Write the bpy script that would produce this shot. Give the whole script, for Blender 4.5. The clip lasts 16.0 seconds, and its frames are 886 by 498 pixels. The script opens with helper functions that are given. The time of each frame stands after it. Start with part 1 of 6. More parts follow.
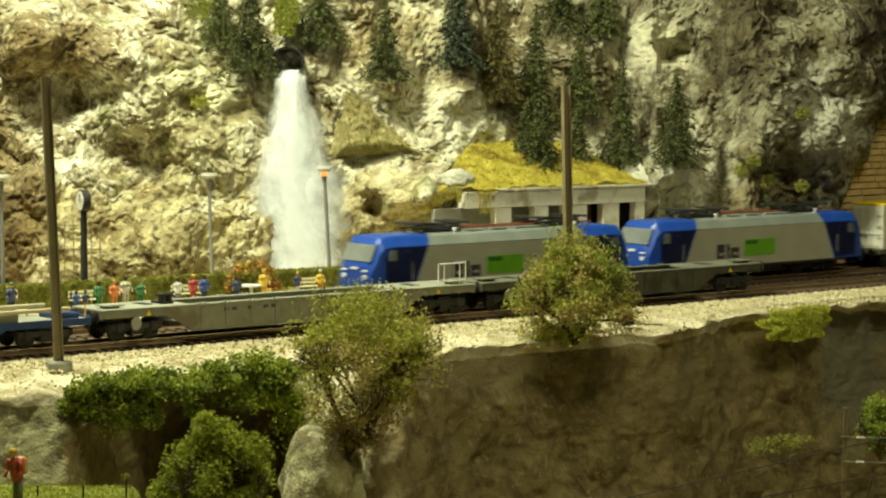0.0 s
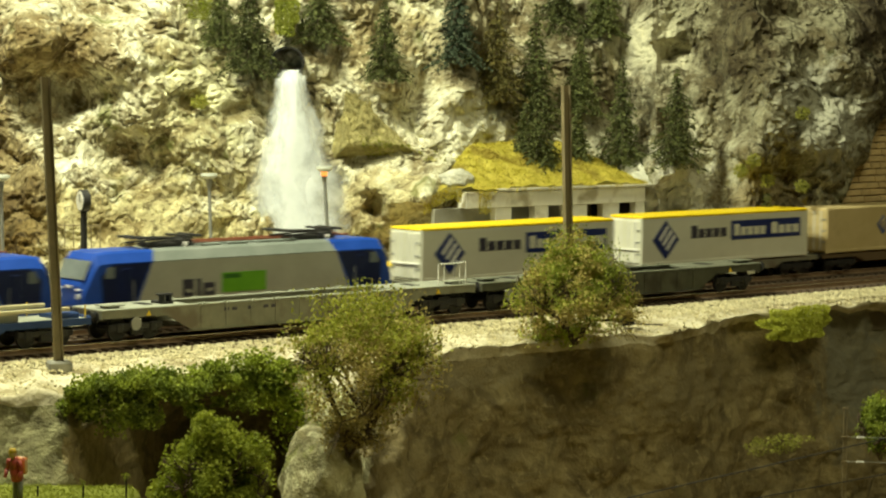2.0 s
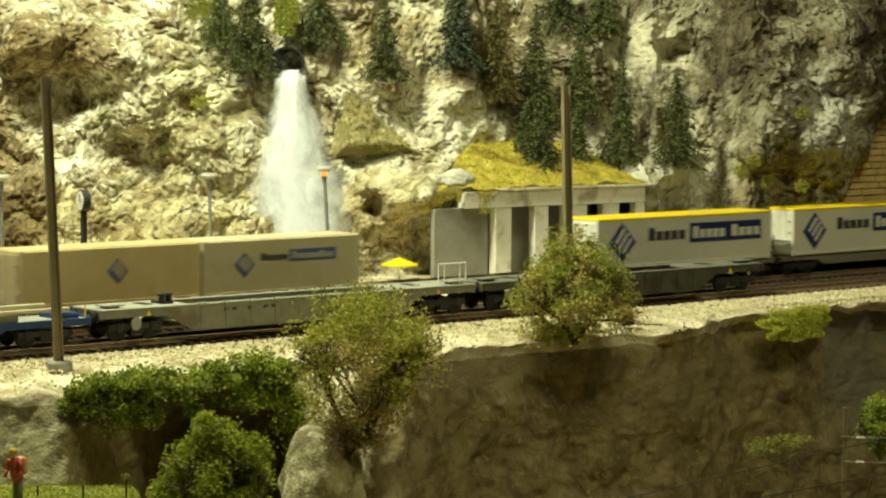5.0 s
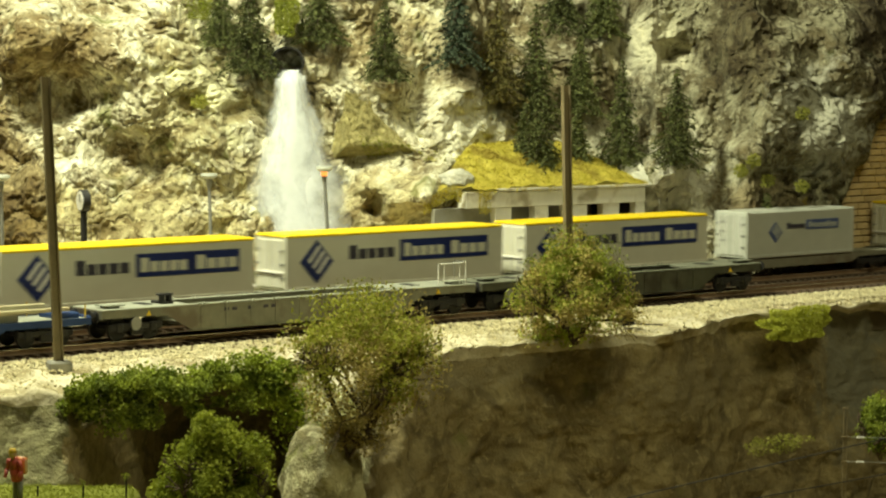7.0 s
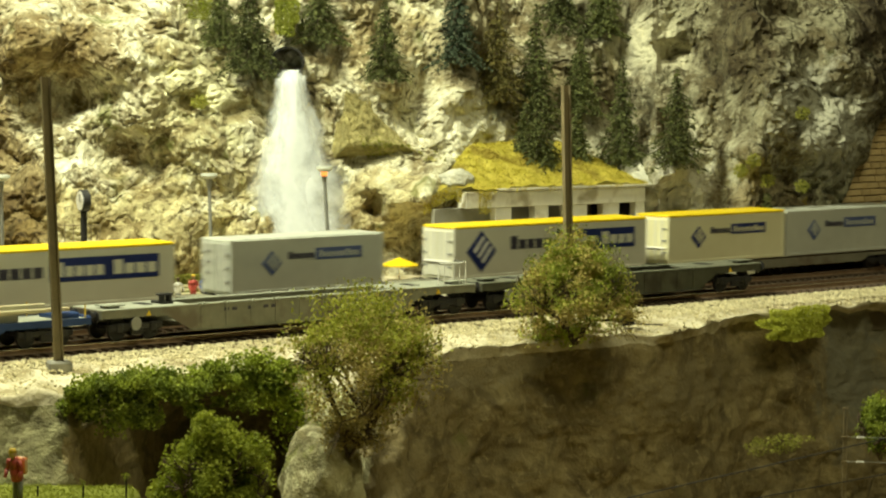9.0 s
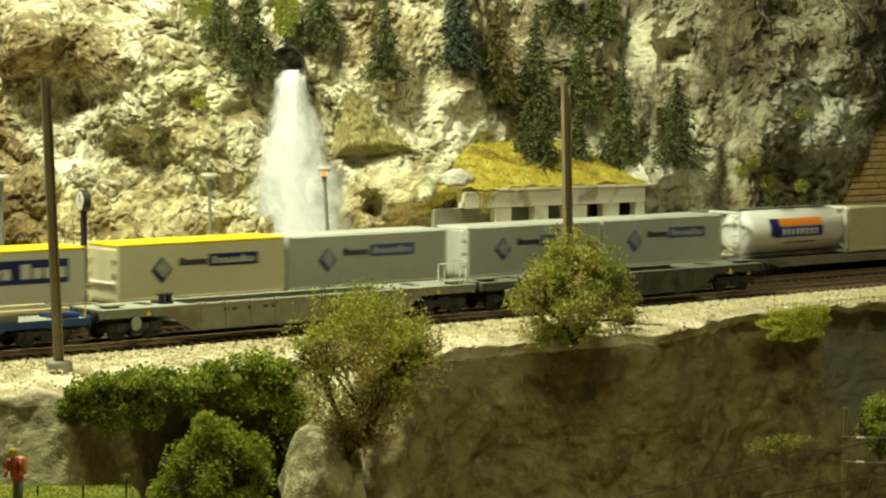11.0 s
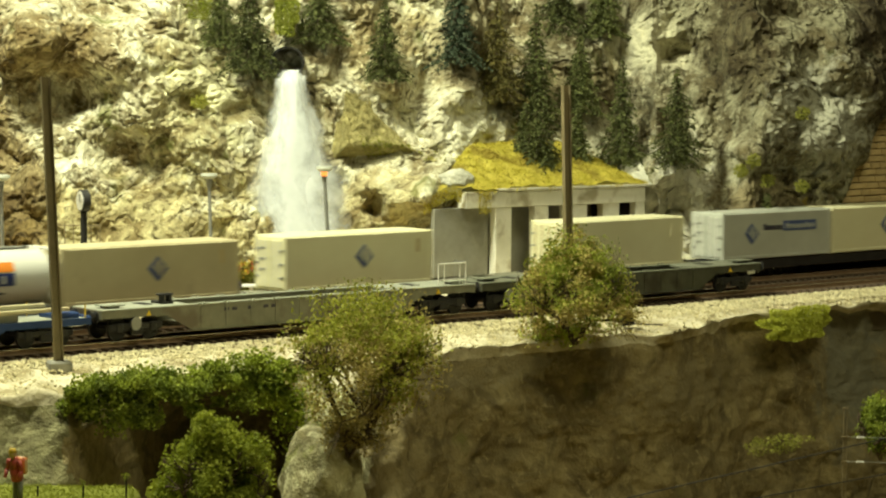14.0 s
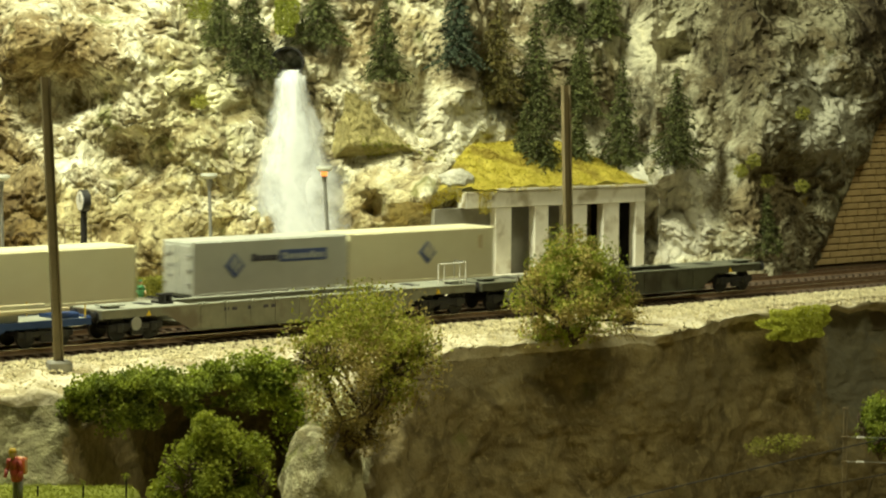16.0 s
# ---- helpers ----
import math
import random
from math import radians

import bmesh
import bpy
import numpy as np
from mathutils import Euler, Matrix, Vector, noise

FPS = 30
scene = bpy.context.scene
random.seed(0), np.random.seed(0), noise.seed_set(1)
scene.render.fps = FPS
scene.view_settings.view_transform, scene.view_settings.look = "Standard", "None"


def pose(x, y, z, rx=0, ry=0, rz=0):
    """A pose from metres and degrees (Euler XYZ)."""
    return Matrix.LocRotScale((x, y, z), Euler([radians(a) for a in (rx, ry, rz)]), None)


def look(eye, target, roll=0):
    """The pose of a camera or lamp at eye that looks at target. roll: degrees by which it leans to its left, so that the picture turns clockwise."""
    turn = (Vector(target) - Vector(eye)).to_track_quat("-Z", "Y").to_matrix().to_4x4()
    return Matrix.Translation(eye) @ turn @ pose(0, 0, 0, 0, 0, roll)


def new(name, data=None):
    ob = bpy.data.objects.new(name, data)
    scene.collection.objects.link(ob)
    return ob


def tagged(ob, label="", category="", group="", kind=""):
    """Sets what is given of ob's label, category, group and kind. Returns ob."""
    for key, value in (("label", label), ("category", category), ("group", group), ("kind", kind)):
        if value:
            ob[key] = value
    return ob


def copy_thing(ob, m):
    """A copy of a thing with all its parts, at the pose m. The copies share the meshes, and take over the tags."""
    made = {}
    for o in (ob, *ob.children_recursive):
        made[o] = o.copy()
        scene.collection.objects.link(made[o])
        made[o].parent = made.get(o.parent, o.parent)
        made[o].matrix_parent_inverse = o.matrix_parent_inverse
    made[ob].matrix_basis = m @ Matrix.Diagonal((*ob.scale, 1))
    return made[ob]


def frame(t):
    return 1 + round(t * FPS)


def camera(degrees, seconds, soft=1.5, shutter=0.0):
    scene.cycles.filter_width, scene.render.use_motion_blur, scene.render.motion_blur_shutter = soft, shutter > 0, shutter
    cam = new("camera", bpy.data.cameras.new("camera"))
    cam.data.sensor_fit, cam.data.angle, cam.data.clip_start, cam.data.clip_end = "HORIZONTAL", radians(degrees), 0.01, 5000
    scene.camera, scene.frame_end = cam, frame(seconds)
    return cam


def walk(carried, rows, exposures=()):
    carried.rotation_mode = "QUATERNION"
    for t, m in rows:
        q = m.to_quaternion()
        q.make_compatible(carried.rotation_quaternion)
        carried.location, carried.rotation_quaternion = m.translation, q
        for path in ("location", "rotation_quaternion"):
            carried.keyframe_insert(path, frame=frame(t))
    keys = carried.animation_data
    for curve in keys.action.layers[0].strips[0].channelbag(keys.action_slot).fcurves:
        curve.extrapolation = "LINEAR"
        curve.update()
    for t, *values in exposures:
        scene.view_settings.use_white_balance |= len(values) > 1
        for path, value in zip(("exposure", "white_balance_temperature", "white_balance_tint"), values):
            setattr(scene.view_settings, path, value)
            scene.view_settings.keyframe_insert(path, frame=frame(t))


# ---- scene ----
cam = camera(20.0, 16.0, soft=2.2, shutter=0.5)
EYE_Z = 0.1507
eye_pose = Matrix.Translation((0, 0, EYE_Z)) @ pose(0, 0, 0, 90 - 4.45, 0, 0) @ pose(0, 0, 0, 0, 0, 0.34)
walk(cam, [(0.0, eye_pose), (16.0, eye_pose)], exposures=[(0.0, 0.0), (16.0, 0.0)])

# ---- light: an unseen lamp over the model layout, plus an added fill lamp ----
world = bpy.data.worlds.new("hall_air")
world.use_nodes = True
world.node_tree.nodes["Background"].inputs[0].default_value = (1.0, 0.86, 0.55, 1)
world.node_tree.nodes["Background"].inputs[1].default_value = 0.04
scene.world = world


def area_lamp(name, eye, target, sx, sy, watts, colour):
    d = bpy.data.lights.new(name, "AREA")
    d.shape, d.size, d.size_y, d.energy, d.color = "RECTANGLE", sx, sy, watts, colour
    ob = new(name, d)
    ob.matrix_world = look(eye, target)
    return ob


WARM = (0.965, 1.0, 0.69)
# main light from the upper left; the source is unseen, its place assumed
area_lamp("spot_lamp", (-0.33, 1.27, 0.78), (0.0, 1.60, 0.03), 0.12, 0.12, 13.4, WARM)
# added fill from the front right, brightens the near sides and the east
area_lamp("fill_lamp", (0.75, 0.1, 2.2), (0.1, 1.6, 0.0), 1.2, 0.3, 23.0, (0.97, 0.95, 0.56))

# ---- materials ----


def mat(name, c1, c2, scale=150.0, rough=0.7, bump=0.0, metal=0.0, fine=6.0, spots=None, spot_scale=40.0, spot_at=0.62, vary=0.0, trans=0.0):
    m = bpy.data.materials.new(name)
    m.use_nodes = True
    nt = m.node_tree
    n, l = nt.nodes, nt.links
    bsdf = n["Principled BSDF"]
    bsdf.inputs["Roughness"].default_value, bsdf.inputs["Metallic"].default_value = rough, metal
    tc = n.new("ShaderNodeTexCoord")
    a, b = n.new("ShaderNodeTexNoise"), n.new("ShaderNodeTexNoise")
    for node, s, det in ((a, scale, 5.0), (b, scale * fine, 4.0)):
        node.inputs["Scale"].default_value, node.inputs["Detail"].default_value = s, det
        l.new(tc.outputs["Object"], node.inputs["Vector"])
    mix = n.new("ShaderNodeMath")
    mix.operation = "MULTIPLY_ADD"
    mix.inputs[1].default_value = 0.35
    l.new(b.outputs["Fac"], mix.inputs[0])
    l.new(a.outputs["Fac"], mix.inputs[2])
    ramp = n.new("ShaderNodeValToRGB")
    ramp.color_ramp.elements[0].position, ramp.color_ramp.elements[1].position = 0.48, 0.88
    ramp.color_ramp.elements[0].color, ramp.color_ramp.elements[1].color = (*c1, 1), (*c2, 1)
    l.new(mix.outputs[0], ramp.inputs[0])
    out = ramp.outputs[0]
    if spots:
        sp = n.new("ShaderNodeTexNoise")
        sp.inputs["Scale"].default_value, sp.inputs["Detail"].default_value = spot_scale, 6.0
        l.new(tc.outputs["Object"], sp.inputs["Vector"])
        edge = n.new("ShaderNodeMapRange")
        edge.inputs[1].default_value, edge.inputs[2].default_value = spot_at - 0.06, spot_at + 0.06
        l.new(sp.outputs["Fac"], edge.inputs[0])
        mx = n.new("ShaderNodeMix")
        mx.data_type = "RGBA"
        mx.inputs[7].default_value = (*spots, 1)
        l.new(edge.outputs[0], mx.inputs[0])
        l.new(out, mx.inputs[6])
        out = mx.outputs[2]
    if vary:
        info, geo = n.new("ShaderNodeObjectInfo"), n.new("ShaderNodeNewGeometry")
        add = n.new("ShaderNodeMath")
        l.new(info.outputs["Random"], add.inputs[0])
        l.new(geo.outputs["Random Per Island"], add.inputs[1])
        rng = n.new("ShaderNodeMapRange")
        rng.inputs[1].default_value, rng.inputs[2].default_value = 0.0, 2.0
        rng.inputs[3].default_value, rng.inputs[4].default_value = 1 - vary, 1 + vary
        l.new(add.outputs[0], rng.inputs[0])
        hsv = n.new("ShaderNodeHueSaturation")
        l.new(rng.outputs[0], hsv.inputs["Value"])
        l.new(out, hsv.inputs["Color"])
        out = hsv.outputs[0]
    l.new(out, bsdf.inputs["Base Color"])
    if bump:
        bp = n.new("ShaderNodeBump")
        bp.inputs["Strength"].default_value, bp.inputs["Distance"].default_value = min(1.0, bump), 0.0015
        l.new(mix.outputs[0], bp.inputs["Height"])
        l.new(bp.outputs[0], bsdf.inputs["Normal"])
    if trans:
        thin, both = n.new("ShaderNodeBsdfTranslucent"), n.new("ShaderNodeMixShader")
        both.inputs[0].default_value = trans
        l.new(out, thin.inputs["Color"])
        l.new(bsdf.outputs[0], both.inputs[1])
        l.new(thin.outputs[0], both.inputs[2])
        l.new(both.outputs[0], n["Material Output"].inputs["Surface"])
    return m


def rock_mat(name, light, mid, brown, moss=None, moss_at=0.66, brown_at=0.52, vein=95.0, vein_soft=0.05):
    """Plaster rock: pale dry-brushed stone with grey veins, a brown wash and moss."""
    m = mat(name, mid, light, 46.0, 0.92, 1.0, fine=14.0)
    nt = m.node_tree
    n, l = nt.nodes, nt.links
    bsdf, tc = n["Principled BSDF"], [x for x in n if x.type == "TEX_COORD"][0]
    [x for x in n if x.type == "BUMP"][0].inputs["Distance"].default_value = 0.003
    out = bsdf.inputs["Base Color"].links[0].from_socket
    layers = [(brown, 26.0, brown_at + 0.03, 0.09, 1.2), (tuple(c * 0.5 for c in brown), vein, 0.57, vein_soft, 1.5), (light, 140.0, 0.60, 0.04, 0.8)]
    if moss:
        layers.append((moss, 30.0, moss_at, 0.04, 0.6))
    for colour, scale, at, soft, warp in layers:
        sp = n.new("ShaderNodeTexNoise")
        sp.inputs["Scale"].default_value, sp.inputs["Detail"].default_value = scale, 9.0
        sp.inputs["Roughness"].default_value, sp.inputs["Distortion"].default_value = 0.62, warp
        l.new(tc.outputs["Object"], sp.inputs["Vector"])
        rng = n.new("ShaderNodeMapRange")
        rng.inputs[1].default_value, rng.inputs[2].default_value = at - soft, at + soft
        rng.inputs[4].default_value = 0.85
        l.new(sp.outputs["Fac"], rng.inputs[0])
        mx = n.new("ShaderNodeMix")
        mx.data_type = "RGBA"
        mx.inputs[7].default_value = (*colour, 1)
        l.new(rng.outputs[0], mx.inputs[0])
        l.new(out, mx.inputs[6])
        out = mx.outputs[2]
    l.new(out, bsdf.inputs["Base Color"])
    return m


M_ROCK = rock_mat("pale_plaster_rock", (0.93, 0.90, 0.67), (0.43, 0.405, 0.275), (0.22, 0.165, 0.065), (0.15, 0.16, 0.035), 0.64, 0.48)
# greyer paint towards the stone wall, with the shade there put into the colour
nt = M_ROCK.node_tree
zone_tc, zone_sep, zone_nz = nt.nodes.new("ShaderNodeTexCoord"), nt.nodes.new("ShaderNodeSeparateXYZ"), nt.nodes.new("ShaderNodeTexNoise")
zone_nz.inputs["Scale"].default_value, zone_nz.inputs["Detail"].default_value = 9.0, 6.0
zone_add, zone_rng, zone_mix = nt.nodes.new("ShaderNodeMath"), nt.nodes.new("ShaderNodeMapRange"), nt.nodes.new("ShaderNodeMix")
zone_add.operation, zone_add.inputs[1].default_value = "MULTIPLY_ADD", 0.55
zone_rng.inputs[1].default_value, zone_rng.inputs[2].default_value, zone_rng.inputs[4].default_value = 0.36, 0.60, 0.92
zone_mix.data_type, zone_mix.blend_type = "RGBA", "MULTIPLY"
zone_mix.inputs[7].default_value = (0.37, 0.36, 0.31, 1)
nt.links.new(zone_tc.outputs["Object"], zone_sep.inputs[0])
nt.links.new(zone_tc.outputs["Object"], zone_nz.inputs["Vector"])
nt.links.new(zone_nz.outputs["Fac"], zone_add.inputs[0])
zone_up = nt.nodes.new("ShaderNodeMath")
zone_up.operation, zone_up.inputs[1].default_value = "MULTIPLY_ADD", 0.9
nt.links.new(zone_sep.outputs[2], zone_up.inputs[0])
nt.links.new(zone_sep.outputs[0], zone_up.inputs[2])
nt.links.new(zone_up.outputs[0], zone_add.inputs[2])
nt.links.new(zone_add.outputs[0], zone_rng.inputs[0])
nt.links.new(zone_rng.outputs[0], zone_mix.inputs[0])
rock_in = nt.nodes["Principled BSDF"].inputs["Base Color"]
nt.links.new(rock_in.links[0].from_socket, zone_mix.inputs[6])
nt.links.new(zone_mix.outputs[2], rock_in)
# west end: brown paint, darkened further for the shade there
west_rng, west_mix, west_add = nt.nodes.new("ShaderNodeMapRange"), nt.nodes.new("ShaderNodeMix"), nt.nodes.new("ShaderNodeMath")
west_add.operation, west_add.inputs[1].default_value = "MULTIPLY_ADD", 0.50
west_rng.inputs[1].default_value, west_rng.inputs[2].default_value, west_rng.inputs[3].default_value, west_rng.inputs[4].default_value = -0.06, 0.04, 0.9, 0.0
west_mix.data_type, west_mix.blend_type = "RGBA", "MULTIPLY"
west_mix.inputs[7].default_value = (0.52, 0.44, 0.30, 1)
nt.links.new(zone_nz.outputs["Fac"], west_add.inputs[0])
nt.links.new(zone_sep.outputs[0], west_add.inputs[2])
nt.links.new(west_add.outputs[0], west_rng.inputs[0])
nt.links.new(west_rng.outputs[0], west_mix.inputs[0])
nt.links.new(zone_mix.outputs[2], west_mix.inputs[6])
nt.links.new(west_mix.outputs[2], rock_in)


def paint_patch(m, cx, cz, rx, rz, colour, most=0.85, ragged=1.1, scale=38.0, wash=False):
    """A blotch of thinned paint or painted-in shade on the rock, with a ragged edge."""
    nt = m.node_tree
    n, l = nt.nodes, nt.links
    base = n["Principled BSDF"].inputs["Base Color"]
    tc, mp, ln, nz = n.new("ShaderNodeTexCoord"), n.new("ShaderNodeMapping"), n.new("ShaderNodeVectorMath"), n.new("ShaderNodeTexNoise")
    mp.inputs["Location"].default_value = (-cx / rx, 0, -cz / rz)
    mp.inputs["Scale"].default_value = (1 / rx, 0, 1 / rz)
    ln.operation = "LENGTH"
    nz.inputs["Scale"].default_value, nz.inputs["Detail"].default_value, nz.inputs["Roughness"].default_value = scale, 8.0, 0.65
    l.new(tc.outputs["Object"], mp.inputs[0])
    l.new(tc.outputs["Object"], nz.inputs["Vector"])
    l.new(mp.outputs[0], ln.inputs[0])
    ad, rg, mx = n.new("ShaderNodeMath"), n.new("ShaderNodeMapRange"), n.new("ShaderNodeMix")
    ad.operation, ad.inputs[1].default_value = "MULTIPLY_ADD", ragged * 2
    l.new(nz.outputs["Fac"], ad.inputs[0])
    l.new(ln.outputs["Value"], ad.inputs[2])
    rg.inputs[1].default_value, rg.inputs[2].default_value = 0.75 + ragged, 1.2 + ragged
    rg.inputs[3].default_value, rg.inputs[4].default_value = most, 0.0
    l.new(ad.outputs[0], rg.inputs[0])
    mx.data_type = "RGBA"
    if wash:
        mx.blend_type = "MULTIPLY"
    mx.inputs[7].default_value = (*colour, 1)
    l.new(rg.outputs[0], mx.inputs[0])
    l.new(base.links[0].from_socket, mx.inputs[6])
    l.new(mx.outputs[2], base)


# brown wash and painted-in shade at the west end, moss-yellow wash, pale drips beside the building, darker brown
# between the spruces
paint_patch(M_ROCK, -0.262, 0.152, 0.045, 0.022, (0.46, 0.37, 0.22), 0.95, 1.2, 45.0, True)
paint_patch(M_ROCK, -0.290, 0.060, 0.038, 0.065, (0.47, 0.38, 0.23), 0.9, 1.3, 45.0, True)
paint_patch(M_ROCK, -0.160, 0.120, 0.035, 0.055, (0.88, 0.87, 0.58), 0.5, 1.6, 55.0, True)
# foot of the face: its shading painted in with the brown-green wash
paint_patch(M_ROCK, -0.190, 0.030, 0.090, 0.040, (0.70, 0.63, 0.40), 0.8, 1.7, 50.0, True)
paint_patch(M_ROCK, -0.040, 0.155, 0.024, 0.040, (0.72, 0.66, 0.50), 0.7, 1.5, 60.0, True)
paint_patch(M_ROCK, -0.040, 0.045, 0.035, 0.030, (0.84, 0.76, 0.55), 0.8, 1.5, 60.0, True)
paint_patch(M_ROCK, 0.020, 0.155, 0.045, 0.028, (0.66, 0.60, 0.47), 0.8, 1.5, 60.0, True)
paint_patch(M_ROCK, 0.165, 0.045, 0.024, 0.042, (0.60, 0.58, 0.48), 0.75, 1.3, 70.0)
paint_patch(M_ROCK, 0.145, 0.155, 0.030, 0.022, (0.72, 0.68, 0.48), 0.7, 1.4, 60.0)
# dark brown shadow among the upper rocks, put into the colour
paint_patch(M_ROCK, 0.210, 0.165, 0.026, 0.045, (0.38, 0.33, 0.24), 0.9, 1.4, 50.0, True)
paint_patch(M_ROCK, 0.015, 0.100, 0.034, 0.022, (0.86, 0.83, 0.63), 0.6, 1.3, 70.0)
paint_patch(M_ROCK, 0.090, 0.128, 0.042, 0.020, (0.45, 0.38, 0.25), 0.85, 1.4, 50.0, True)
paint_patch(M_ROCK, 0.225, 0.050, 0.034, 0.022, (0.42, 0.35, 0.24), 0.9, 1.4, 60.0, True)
# shaded top east corner, darkened in the colour
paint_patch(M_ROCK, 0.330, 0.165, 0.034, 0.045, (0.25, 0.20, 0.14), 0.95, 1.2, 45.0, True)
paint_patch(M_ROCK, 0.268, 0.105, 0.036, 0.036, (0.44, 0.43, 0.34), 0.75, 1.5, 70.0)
M_ROCK_DARK = rock_mat("brown_plaster_rock", (0.36, 0.29, 0.14), (0.26, 0.20, 0.09), (0.17, 0.125, 0.05), (0.17, 0.155, 0.045), 0.66, 0.52, 42.0, 0.12)
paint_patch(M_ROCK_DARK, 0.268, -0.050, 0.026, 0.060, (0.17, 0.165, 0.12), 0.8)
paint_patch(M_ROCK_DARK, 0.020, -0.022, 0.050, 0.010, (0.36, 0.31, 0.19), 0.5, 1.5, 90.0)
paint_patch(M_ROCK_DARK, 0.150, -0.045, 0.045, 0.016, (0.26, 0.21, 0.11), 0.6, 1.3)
M_ROCK_MID = rock_mat("olive_grey_plaster_rock", (0.36, 0.34, 0.18), (0.235, 0.215, 0.10), (0.15, 0.125, 0.05), (0.14, 0.15, 0.04), 0.60, 0.52, 45.0, 0.12)
M_BOULDER = rock_mat("olive_pale_plaster_rock", (0.66, 0.62, 0.38), (0.42, 0.385, 0.20), (0.25, 0.205, 0.085), (0.22, 0.22, 0.06), 0.60, 0.52, 45.0, 0.12)
M_OUTCROP = mat("pale_grey_plaster_rock", (0.38, 0.37, 0.29), (0.72, 0.70, 0.57), 70, 0.92, 1.0, fine=10.0, spots=(0.32, 0.30, 0.20), spot_scale=80, spot_at=0.60)
M_GRAVEL = mat("pale_gravel", (0.60, 0.51, 0.29), (0.88, 0.80, 0.52), 260, 0.95, 1.0, vary=0.25)
M_SAND = mat("pale_sandy_plaster", (0.45, 0.385, 0.235), (0.76, 0.69, 0.50), 60, 0.95, 1.0, fine=12.0, spots=(0.34, 0.28, 0.15), spot_scale=55, spot_at=0.56)
M_BALLAST = mat("dark_ballast", (0.085, 0.056, 0.033), (0.24, 0.165, 0.095), 300, 0.95, 1.0)
M_SLEEPER = mat("sleeper_brown", (0.075, 0.05, 0.032), (0.15, 0.105, 0.068), 200, 0.85, 0.4)
M_RAIL = mat("rusty_rail_side", (0.22, 0.14, 0.08), (0.34, 0.23, 0.14), 200, 0.6, 0.2, 0.3)
M_RAILTOP = mat("bright_rail_top", (0.55, 0.52, 0.46), (0.7, 0.66, 0.6), 200, 0.25, 0, 0.9)
M_STUB = mat("brown_board", (0.10, 0.08, 0.05), (0.16, 0.13, 0.08), 8, 0.9)
M_HALL = mat("dim_hall_wall", (0.16, 0.14, 0.11), (0.2, 0.18, 0.14), 2, 0.9)
M_BLUE = mat("blue_loco_paint", (0.012, 0.06, 0.36), (0.02, 0.08, 0.45), 90, 0.35)
M_NAVY = mat("navy_loco_paint", (0.004, 0.009, 0.055), (0.006, 0.013, 0.075), 90, 0.4)
M_SILVER = mat("silver_grey_paint", (0.45, 0.44, 0.35), (0.53, 0.52, 0.42), 60, 0.4)
M_ROOFGREY = mat("roof_grey_paint", (0.19, 0.215, 0.19), (0.27, 0.29, 0.26), 60, 0.5)
M_BLACK = mat("black_plastic", (0.012, 0.011, 0.010), (0.03, 0.027, 0.024), 150, 0.6, 0.2)
M_RUST = mat("red_brown_busbar", (0.22, 0.06, 0.03), (0.3, 0.10, 0.05), 150, 0.6)
M_GLASS = mat("grey_cab_glass", (0.17, 0.19, 0.19), (0.25, 0.28, 0.27), 40, 0.08)
M_WHITE = mat("white_print", (0.75, 0.73, 0.68), (0.82, 0.8, 0.75), 80, 0.5)
M_GREEN = mat("lime_green_print", (0.15, 0.42, 0.02), (0.20, 0.5, 0.03), 60, 0.45)
M_DKGREEN = mat("dark_green_print", (0.04, 0.15, 0.02), (0.05, 0.18, 0.02), 60, 0.45)
M_DKPRINT = mat("dark_grey_print", (0.035, 0.03, 0.05), (0.06, 0.055, 0.075), 60, 0.5)
M_PRINT_BLUE = mat("dark_blue_print", (0.010, 0.020, 0.12), (0.016, 0.032, 0.165), 60, 0.45)
M_PRINT_SOFT = mat("faded_blue_print", (0.06, 0.09, 0.22), (0.09, 0.12, 0.28), 90, 0.5)
M_ORANGE = mat("orange_print", (0.75, 0.22, 0.02), (0.85, 0.28, 0.03), 60, 0.45)
M_YELLOWTOP = mat("yellow_tarpaulin", (0.85, 0.60, 0.01), (0.95, 0.70, 0.02), 40, 0.45)
M_CWHITE = mat("white_container_paint", (0.70, 0.68, 0.54), (0.78, 0.76, 0.62), 30, 0.4, spots=(0.5, 0.47, 0.36), spot_scale=35, spot_at=0.68)
M_CGREY = mat("light_grey_container_paint", (0.50, 0.51, 0.44), (0.58, 0.59, 0.51), 30, 0.4, spots=(0.42, 0.41, 0.36), spot_scale=35, spot_at=0.68)
M_CCREAM = mat("cream_container_paint", (0.80, 0.75, 0.48), (0.86, 0.82, 0.55), 30, 0.45, spots=(0.5, 0.42, 0.26), spot_scale=35, spot_at=0.68)
M_CTAN = mat("tan_container_paint", (0.54, 0.42, 0.195), (0.64, 0.51, 0.26), 30, 0.5, spots=(0.36, 0.26, 0.12), spot_scale=35, spot_at=0.64)
M_CSAND = mat("greyish_tan_container_paint", (0.54, 0.47, 0.28), (0.62, 0.55, 0.34), 30, 0.5, spots=(0.4, 0.33, 0.2), spot_scale=35, spot_at=0.64)
M_TANK = mat("glossy_white_tank", (0.74, 0.73, 0.66), (0.8, 0.79, 0.72), 40, 0.2)
M_WAGON = mat("dull_grey_wagon_paint", (0.18, 0.175, 0.125), (0.26, 0.25, 0.18), 70, 0.55, 0.1, spots=(0.16, 0.13, 0.09), spot_scale=60, spot_at=0.6)
M_WAGONTOP = mat("pale_grey_wagon_deck", (0.30, 0.31, 0.245), (0.41, 0.42, 0.335), 70, 0.5, 0.1)
